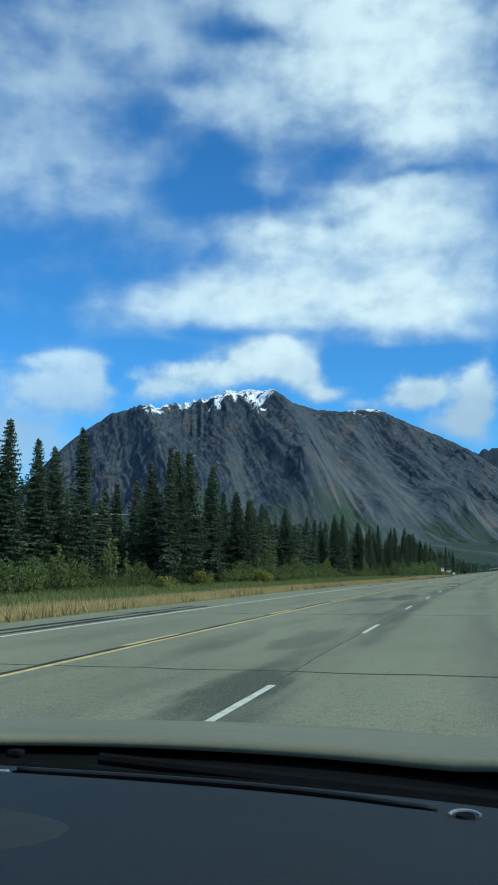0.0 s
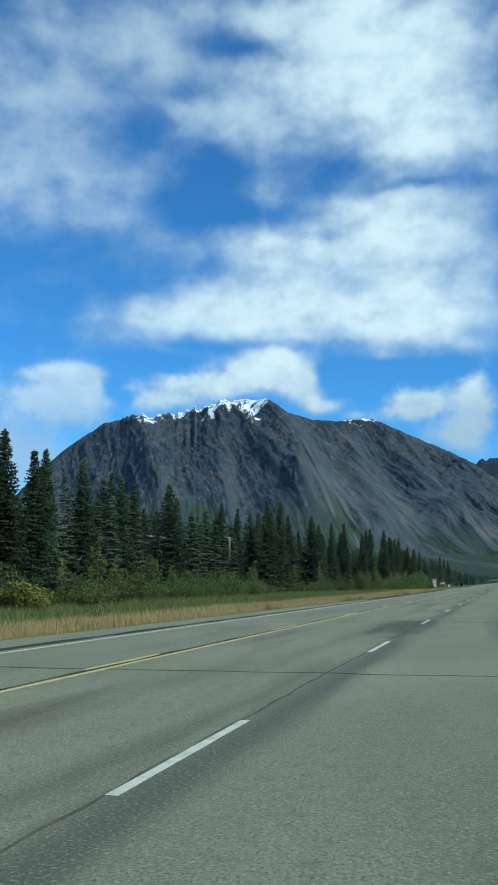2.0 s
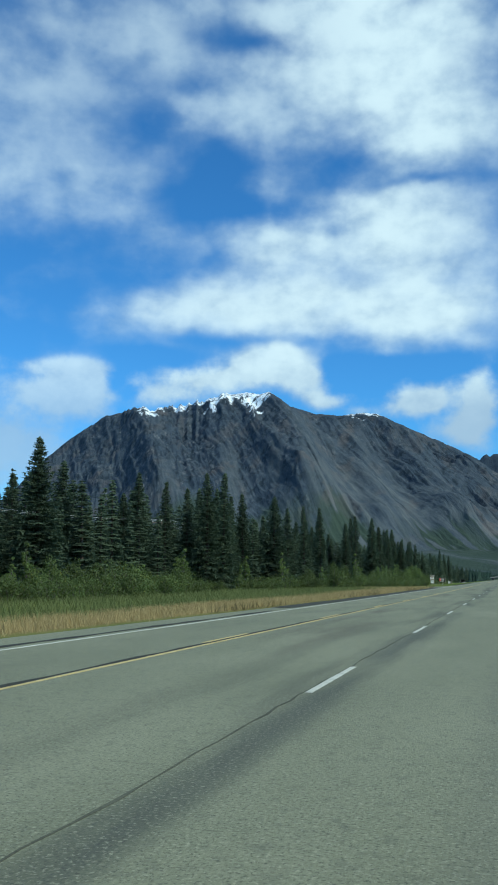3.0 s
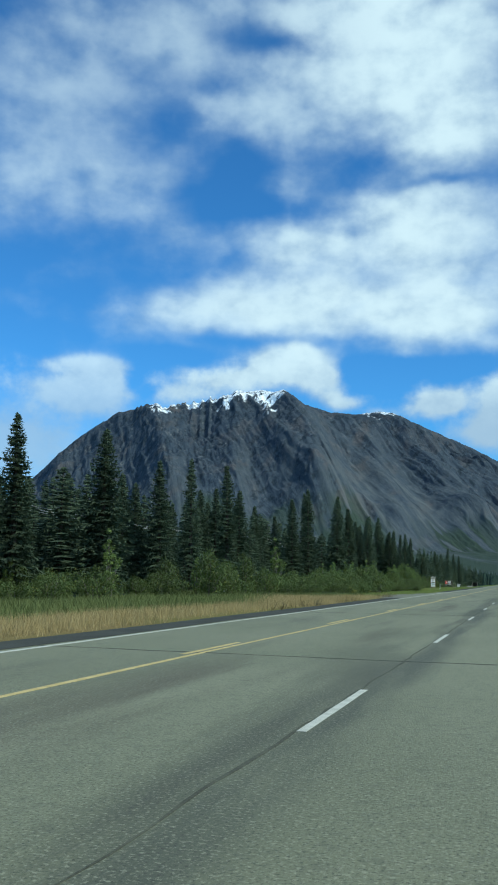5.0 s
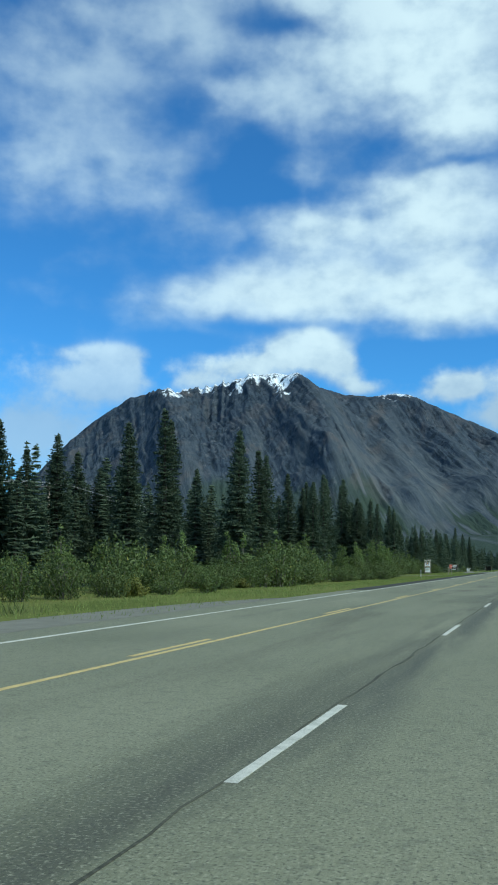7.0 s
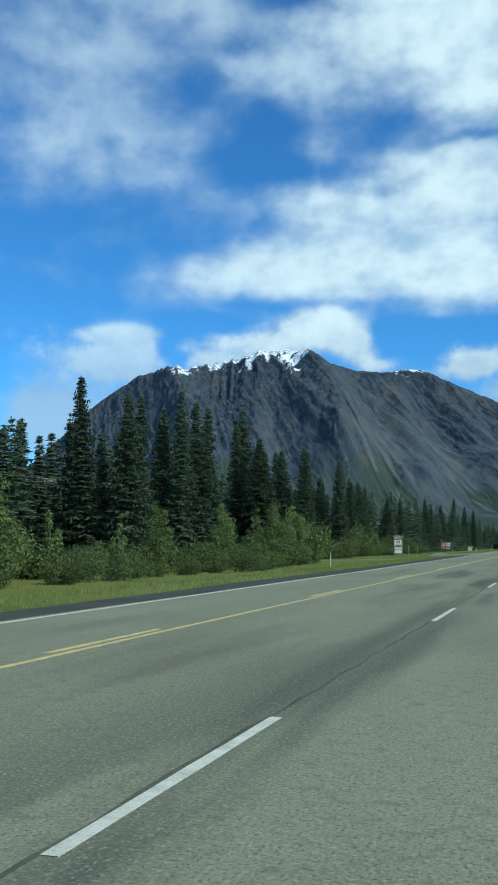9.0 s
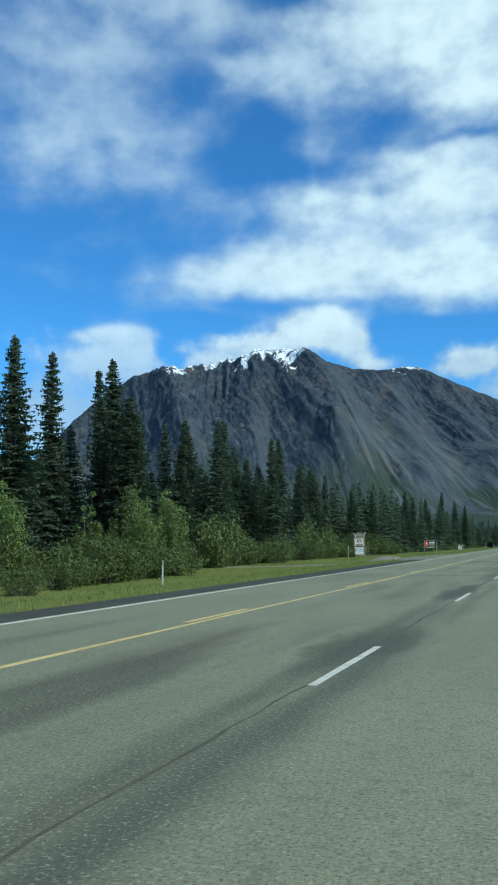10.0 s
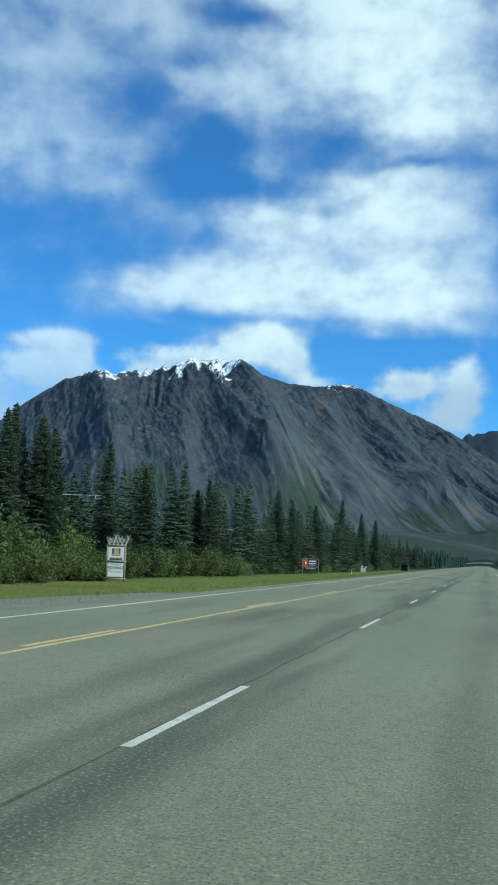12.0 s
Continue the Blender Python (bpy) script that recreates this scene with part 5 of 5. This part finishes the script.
def dark_shelter(x, y):
    s = thing("shelter", (x, y, gz(x, y)), "small dark open timber shelter beside the road", "shelter")
    part("back_wall", box((2.6, 0.10, 2.1), (0, 0.9, 1.0), 0.01), M_darkwood, s)
    part("side_wall", box((0.10, 1.8, 2.2), (1.3, 0, 1.0), 0.01), M_darkwood, s)
    part("roof", box((3.2, 2.3, 0.12), (0, 0, 2.2), 0.02, Matrix.Rotation(radians(8), 4, "Y")), M_darkwood, s)
    for px in (-1.3, 1.25):
        part("post", rod((px, -0.95, -0.1), (px, -0.95, 2.3), 0.07, 0.07, 8), M_wood, s)
    part("brace", rod((-2.1, -0.95, -0.1), (-1.2, -0.95, 1.9), 0.06, 0.06, 8), M_wood, s)
    return s


def delineator(x, y):
    s = thing("delineator_post", (x, y, gz(x, y)), "slim white roadside delineator post in the grass", "post", "delineator posts")
    part("stake", box((0.065, 0.025, 1.25), (0, 0, 0.50), 0.006), M_board, s)
    part("reflector", box((0.05, 0.008, 0.11), (0, -0.020, 1.02), 0.002), M_metal, s, "pale reflector")
    return s


def wooden_post(x, y, tall, r, lean, label):
    s = thing("wooden_post", (x, y, gz(x, y)), label, "post", "driveway posts")
    s.rotation_euler = (0, math.radians(lean), 0.3)
    part("stake", rod((0, 0, -0.2), (0, 0, tall), r * 1.15, r * 0.9, 8), M_wood, s)
    part("wrapping", rod((0, 0, tall - 0.16), (0, 0, tall - 0.06), r * 1.1, r * 1.3, 8), M_antler, s, "pale faded wrapping")
    return s


def marker(x, y):
    s = thing("marker", (x, y, gz(x, y)), "small white utility marker standing in dry grass", "post")
    part("cap", box((0.30, 0.24, 0.30), (0, 0, 0.40), 0.03), M_board, s)
    part("stake", box((0.10, 0.10, 0.60), (0, 0, 0.05), 0.01), M_board, s)
    return s


def utility_pole(x, y, tall):
    s = thing("utility_pole", (x, y, gz(x, y)), "grey wooden utility pole with a short crossarm", "utility pole", "utility poles")
    part("mast", rod((0, 0, -0.3), (0, 0, tall), 0.14, 0.09, 10), M_wood, s, shade=True)
    part("crossarm", box((2.4, 0.10, 0.13), (0, 0, tall - 0.18), 0.012), M_wood, s)
    for px in (-1.1, 0.0, 1.1):
        part("insulator", rod((px, 0, tall - 0.12), (px, 0, tall + 0.12), 0.05, 0.03, 8), M_board, s, "pale insulator")
    return s


lodge_sign(-25.2, 432.0)
small_billboard(-27.4, 523.4)
mailbox_stand(-28.9, 606.8)
dark_shelter(-25.1, 689.8)
delineator(-16.0, 344.9)
delineator(-19.15, 514.8)
wooden_post(-15.8, 382.0, 1.50, 0.045, 2.0, "weathered leaning wooden post beside a gravel driveway")
wooden_post(-16.0, 389.9, 1.45, 0.03, 6.0, "thin grey wooden stake with a rag beside a gravel driveway")
marker(-24.0, 228.0)
POLES = [(-39.0 - (2.5 if y > 500 else 0.0), y) for y in (16.3, 105.3, 194.3, 283.3, 372.3, 461.3, 550.2, 639.0, 728.0)]
POLE_H = 8.2
for x, y in POLES:
    utility_pole(x, y, POLE_H)
for (xa, ya), (xb, yb) in zip(POLES, POLES[1:]):
    span = thing("power_line", (0, 0, 0), "thin sagging power wires between the utility poles", "power line", "power lines")
    for k, off in enumerate((-1.1, 0.0, 1.1)):
        vs, fs = [], []
        for i in range(13):
            f = i / 12
            p = Vector((xa + (xb - xa) * f + off, ya + (yb - ya) * f, (gz(xa, ya) * (1 - f) + gz(xb, yb) * f) + POLE_H + 0.12 - 4 * 1.5 * f * (1 - f)))
            for j in range(4):
                vs.append((p.x + 0.018 * math.cos(j * 1.571), p.y, p.z + 0.018 * math.sin(j * 1.571)))
            if i:
                b0 = 4 * i - 4
                fs += [(b0 + j, b0 + (j + 1) % 4, b0 + 4 + (j + 1) % 4, b0 + 4 + j) for j in range(4)]
        mesh_object("wire", vs, fs, M_wire, span)

# gravel turnout beside the shoulder, and a pale gravel bank far down the valley
M_gravel = material("grey_gravel", [(0.15, 0.15, 0.115), (0.24, 0.235, 0.19)], 1.5, 0.95, 0.6, 30)


def turnout(y0, y1, deep, name, label):
    vs, fs = [], []
    n = 24
    for i in range(n + 1):
        f = i / n
        y = y0 + (y1 - y0) * f
        w = deep * math.sin(math.pi * f) ** 0.6 + 0.05
        for j in range(6):
            x = float(on_road(PAVE_L + 0.05, y)) - w * j / 5
            vs.append((x, y + 0.3 * math.sin(j * 2.1 + i), max(-0.045 * (1 - j / 4) + (gz(x, y) + 0.03) * j / 4, gz(x, y) + 0.03) if j < 5 else gz(x, y) - 0.05))
        if i:
            a = (i - 1) * 6
            fs += [(a + j, a + j + 1, a + j + 7, a + j + 6) for j in range(5)]
    return tagged(mesh_object(name, vs, fs, M_gravel, flat=False), label, "pavement", kind="structure")


turnout(223, 250, 2.6, "pavement", "grey gravel turnout beside the road shoulder")
turnout(372, 400, 3.2, "pavement", "grey gravel driveway mouth beside the road shoulder")


def driveway():
    """A gravel drive that leaves the road and runs back between verge and shrubs."""
    line = [(-9.2, 394.8), (-12.9, 391.2), (-17.0, 387.2), (-21.6, 381.8), (-25.4, 377.8), (-29.0, 373.5), (-33.0, 368.0), (-37.0, 362.0)]
    vs, fs = [], []
    n = 60
    for i in range(n + 1):
        u = i / n * (len(line) - 1)
        x, y = np.interp(u, range(len(line)), [p[0] for p in line]), np.interp(u, range(len(line)), [p[1] for p in line])
        for j in range(7):
            o = (j - 3) / 3 * (1.35 + 0.12 * math.sin(i * 1.9 + j))
            px, py = x - 0.72 * o, y + 0.69 * o
            vs.append((px, py, gz(px, py) + (0.035 if 0 < j < 6 else -0.06) - 0.03 * (j in (2, 4))))
        if i:
            a = (i - 1) * 7
            fs += [(a + j, a + j + 1, a + j + 8, a + j + 7) for j in range(6)]
    return tagged(mesh_object("driveway", vs, fs, M_gravel, flat=False), "grey gravel driveway running back beside the shrubs", "driveway", kind="structure")


driveway()


def stone_mesh(seed):
    r = random.Random(seed)
    bm = bmesh.new()
    bmesh.ops.create_icosphere(bm, subdivisions=1, radius=0.5)
    for v in bm.verts:
        v.co *= r.uniform(0.75, 1.15)
        v.co.z *= 0.65
    return bm


def gravel_mound(x, y):
    """A low heap of gravel with loose stones, joined."""
    r = random.Random(71)
    vs, fs = [], []
    for i in range(15):
        for j in range(13):
            u, v = i / 7 - 1, j / 6 - 1
            px, py = x + 0.95 * u, y + 3.6 * v
            k = max(0.0, 1 - u * u) * max(0.0, 1 - v * v)
            vs.append((px, py, gz(px, py) - 0.04 + 0.30 * k ** 0.7 + r.uniform(0, 0.07) * (k > 0)))
    fs = [(i * 13 + j, i * 13 + j + 13, i * 13 + j + 14, i * 13 + j + 1) for i in range(14) for j in range(12)]
    for k in range(90):
        u, v = r.gauss(0, 0.6), r.gauss(0, 0.55)
        s = r.uniform(0.06, 0.2)
        bm = stone_mesh(200 + k % 7)
        c = len(vs)
        kk = max(0.0, 1 - u * u) * max(0.0, 1 - v * v)
        px, py = x + 0.95 * u, y + 3.6 * v
        o = Vector((px, py, gz(px, py) + 0.30 * kk ** 0.7))
        vs += [tuple(o + w.co * s) for w in bm.verts]
        fs += [tuple(c + w.index for w in f.verts) for f in bm.faces]
        bm.free()
    return tagged(mesh_object("gravel_heap", vs, fs, M_gravel), "low heap of grey gravel at the road's edge", "gravel", kind="stuff")


gravel_mound(-11.9, 377.5)

vs, fs = [], []
for i in range(9):
    for j in range(5):
        x, y = -24.0 + 5.2 * i, 1850.0 + 14.0 * j
        vs.append((x, y + 5 * math.sin(i), gz(x, y) + 0.3 + 0.28 * j + 0.5 * math.sin(i * 1.7 + j)))
for i in range(8):
    for j in range(4):
        a = i * 5 + j
        fs.append((a, a + 5, a + 6, a + 1))
M_pale = material("pale_gravel", [(0.11, 0.11, 0.09), (0.17, 0.165, 0.14)], 0.2, 0.95, 0.3, 2)
tagged(mesh_object("gravel_bank", vs, fs, M_pale, flat=False), "pale gravel bank far down the valley", "ground", kind="structure")


def distant_car(x, y):
    c = thing("car", (x, y, 0), "small dark car far off on the opposite lane", "car", turn=180)
    part("body", box((1.8, 4.3, 0.62), (0, 0, 0.62), 0.12), M_black, c, shade=True)
    cab = box((1.55, 2.2, 0.58), (0, -0.2, 1.18), 0.18)
    for v in cab.verts:
        if v.co.z > 1.2:
            v.co.y = -0.2 + (v.co.y + 0.2) * 0.72
            v.co.x *= 0.88
    part("cabin", cab, M_glass_dark, c, "dark glazed cabin", True)
    for sx in (-1, 1):
        part("headlight", box((0.34, 0.08, 0.16), (sx * 0.62, 2.14, 0.70), 0.03), M_board, c, "pale headlight")
        for sy in (-1.35, 1.35):
            wheel = part("wheel", rod((sx * 0.72, sy, 0.33), (sx * 0.92, sy, 0.33), 0.33, 0.33, 18), M_rubber, c)
            part("rim", rod((sx * 0.74, sy, 0.33), (sx * 0.93, sy, 0.33), 0.20, 0.19, 14), M_metal, wheel)
    return c


distant_car(-7.8, 795.0)

# ---- the car that carries the camera, as it stands at the start ----


def car(cx, y0):
    c = thing("car", (cx, y0, 0), "silver-green car, its hood and blue-grey dashboard in front of the seat", "car")

    def sheet(name, xs, ts, f, mat, parent, label="", thick=0.012):
        vs = [f(x, t) for t in ts for x in xs]
        n, m = len(xs), len(ts)
        k = len(vs)
        vs += [(a, b, z - thick) for a, b, z in vs]
        fs = []
        for j in range(m - 1):
            for i in range(n - 1):
                a = j * n + i
                fs += [(a, a + 1, a + n + 1, a + n), (k + a, k + a + n, k + a + n + 1, k + a + 1)]
        ring = [i for i in range(n)] + [j * n + n - 1 for j in range(1, m)] + [(m - 1) * n + i for i in range(n - 2, -1, -1)] + [j * n for j in range(m - 2, 0, -1)]
        for a, b in zip(ring, ring[1:] + ring[:1]):
            fs.append((a, k + a, k + b, b))
        return mesh_object(name, vs, fs, mat, parent, label, flat=False)

    xs = [-0.80 + 1.60 * i / 32 for i in range(33)]

    def curve(base, k):
        return lambda x: base - k * x * x - 0.25 * k * abs(x) ** 4

    rear, front, dash_f, dash_m, dash_b = curve(1.225, 0.38), curve(1.86, 0.42), curve(0.814, 0.24), curve(0.64, 0.22), curve(0.15, 0.10)

    def hood(x, t):
        if t <= 1.0:
            y = rear(x) + (front(x) - rear(x)) * t
            z = 1.188 - 0.02 * t - 0.064 * t * t
        else:
            u = t - 1.0
            y, z = front(x) + 0.30 * u, 1.104 - 0.05 * u - 0.30 * u * u
        crease = 0.008 * math.exp(-((abs(x) - 0.42) / 0.05) ** 2)
        return (x, y, z + crease - 0.03 * abs(x) ** 3 - 0.10 * max(0, abs(x) - 0.62))

    sheet("hood", xs, [i / 16 for i in range(17)] + [1.2, 1.4, 1.6, 1.8, 2.0], hood, M_paint_car, c, "dull silver-green painted hood")
    sheet("cowl", xs, [i / 6 for i in range(7)], lambda x, t: (x, dash_f(x) + 0.02 + (rear(x) - dash_f(x) + 0.03) * t, 1.205 - 0.05 * math.sin(math.pi * t) - 0.03 * t), M_rubber, c, "black cowl under the windscreen")
    # wiper lying along the cowl
    pts = [(-0.55 + 0.95 * i / 14, 1.045 - 0.20 * (-0.55 + 0.95 * i / 14 + 0.1) ** 2, 1.176 - 0.004 * i / 14) for i in range(15)]
    wip = part("wiper", join(*[rod(a, b, 0.006, 0.006, 10) for a, b in zip(pts, pts[1:])]), M_rubber, c, "black wiper blade")
    part("wiper_arm", rod((0.62, 1.02, 1.165), (-0.05, 1.03, 1.20), 0.012, 0.007, 8), M_rubber, wip)
    for px in (-0.52, -0.47, -0.20):
        part("washer_nozzle", box((0.022, 0.016, 0.010), (px, 1.10, 1.186), 0.004), M_rubber, c)

    def dash(x, t):
        if t < 0.5:
            f = t / 0.5
            y, z = dash_f(x) + (dash_m(x) - dash_f(x)) * f, 1.235 + 0.022 * f + 0.004 * math.sin(math.pi * f)
        else:
            f = (t - 0.5) / 0.5
            y, z = dash_m(x) + (dash_b(x) - dash_m(x)) * f, 1.257 + 0.036 * f - 0.012 * f ** 3
        return (x, y, z - 0.05 * abs(x) ** 4)

    dashboard = sheet("dashboard", xs, [i / 28 for i in range(29)], dash, M_dash, c, "blue-grey dashboard top, darkened as if under a roof", 0.05)
    sheet("dashboard_edge", xs, [0, 0.25, 0.5, 0.75, 1.0], lambda x, t: (x, dash_f(x) - 0.012 + 0.03 * t, 1.240 - 0.045 * t * t), M_rubber, dashboard, "black lip under the windscreen", 0.02)
    # defroster slot: a black strip laid on for the shade in the groove, with a raised rim
    sx = [0.012 + 0.353 * i / 30 for i in range(31)]

    def slot(x, t, w=0.006):
        yy = 0.719 - 2.0 * max(0, x) ** 3.86
        w = w * (0.45 + 0.75 * x / 0.36) * min(1.0, (0.372 - x) / 0.03)
        return (x, yy + (t - 0.5) * w * 2, dash(x, 0.24)[2] + 0.0025)

    sheet("defroster_slot", sx, [0, 0.5, 1.0], slot, M_slot_shade, dashboard, "thin black strip for the shade inside the defroster slot", 0.004)
    sheet("slot_trim", sx, [0, 0.5, 1.0], lambda x, t: (slot(x, 0)[0], slot(x, 0)[1] + 0.008 + 0.004 * t, slot(x, 0)[2] + 0.002), M_dash, dashboard, "", 0.004)
    hoop = [(0.385 + 0.0105 * math.cos(a), 0.662 + 0.006 * math.sin(a), 1.2535 + 0.002 * math.sin(a)) for a in [0.3 + 2.9 * i / 10 for i in range(11)]]
    part("sensor_rim", join(*[rod(a, b, 0.0013, 0.0013, 6) for a, b in zip(hoop, hoop[1:])]), M_chrome, dashboard, "bright rim of a small dashboard sensor")
    part("sensor_dome", rod((0.385, 0.662, 1.246), (0.385, 0.662, 1.2545), 0.009, 0.006, 14), M_rubber, dashboard)
    part("slot_clip", rod((-0.006, 0.722, 1.249), (0.006, 0.721, 1.2505), 0.003, 0.002, 8), M_chrome, dashboard)
    # speaker grille: a rounded panel let into the top
    gv2, gf2 = [], []
    ring_n, rings = 28, 5
    for r in range(rings + 1):
        for k in range(ring_n):
            a = 6.283 * k / ring_n
            px = -0.01 + 0.185 * (abs(math.cos(a)) ** 0.85) * math.copysign(1, math.cos(a)) * r / rings
            py = 0.505 + 0.076 * (abs(math.sin(a)) ** 0.8) * math.copysign(1, math.sin(a)) * r / rings
            t = 0.5 + 0.5 * (dash_m(px) - py) / (dash_m(px) - dash_b(px))
            gv2.append((px, py, dash(px, t)[2] + (0.004 if r < rings else -0.002)))
        if r:
            a0 = (r - 1) * ring_n
            gf2 += [(a0 + k, a0 + (k + 1) % ring_n, a0 + ring_n + (k + 1) % ring_n, a0 + ring_n + k) for k in range(ring_n)]
    mesh_object("speaker_grille", gv2, gf2, M_speaker, dashboard, "dark cloth speaker grille", flat=False)
    # body below the hood, bumper and front wheels
    body = [box((0.06, 1.75, 0.62), (sd * 0.84, 0.98, 0.60), 0.05) for sd in (-1, 1)]
    part("fender", body[0], M_paint_car, c, shade=True)
    part("fender", body[1], M_paint_car, c, shade=True)
    part("bumper", box((1.72, 0.22, 0.45), (0, 2.02, 0.58), 0.08), M_paint_car, c, shade=True)
    part("grille", box((1.1, 0.05, 0.20), (0, 2.10, 0.74), 0.02), M_rubber, c)
    part("bulkhead", box((1.60, 0.06, 0.80), (0, 0.72, 0.62), 0.02), M_rubber, c)
    part("chassis", box((1.50, 1.9, 0.18), (0, 1.05, 0.36), 0.04), M_rubber, c)
    for sd in (-1, 1):
        part("headlight", box((0.34, 0.10, 0.16), (sd * 0.66, 2.04, 0.76), 0.04), M_glass_dark, c, "headlight")
        wheel = part("wheel", rod((sd * 0.70, 1.25, 0.34), (sd * 0.90, 1.25, 0.34), 0.335, 0.335, 28), M_rubber, c, "front tyre")
        part("rim", rod((sd * 0.72, 1.25, 0.34), (sd * 0.912, 1.25, 0.34), 0.21, 0.20, 20), M_metal, wheel)
    for ob in c.children:
        if ob.name.split(".")[0] in ("hood", "cowl", "wiper", "washer_nozzle", "dashboard"):
            ob.location.z = -0.152
    return c


car(PATH[0][1][0] - 0.416, PATH[0][1][1])
# shapes kept aside as patterns are taken out again
for pat in SPRUCES + FAR_SPRUCES + SHRUBS + [SHRUB_Y] + SAPLINGS + ASPENS:
    for o in (*pat.children_recursive, pat):
        bpy.data.objects.remove(o)
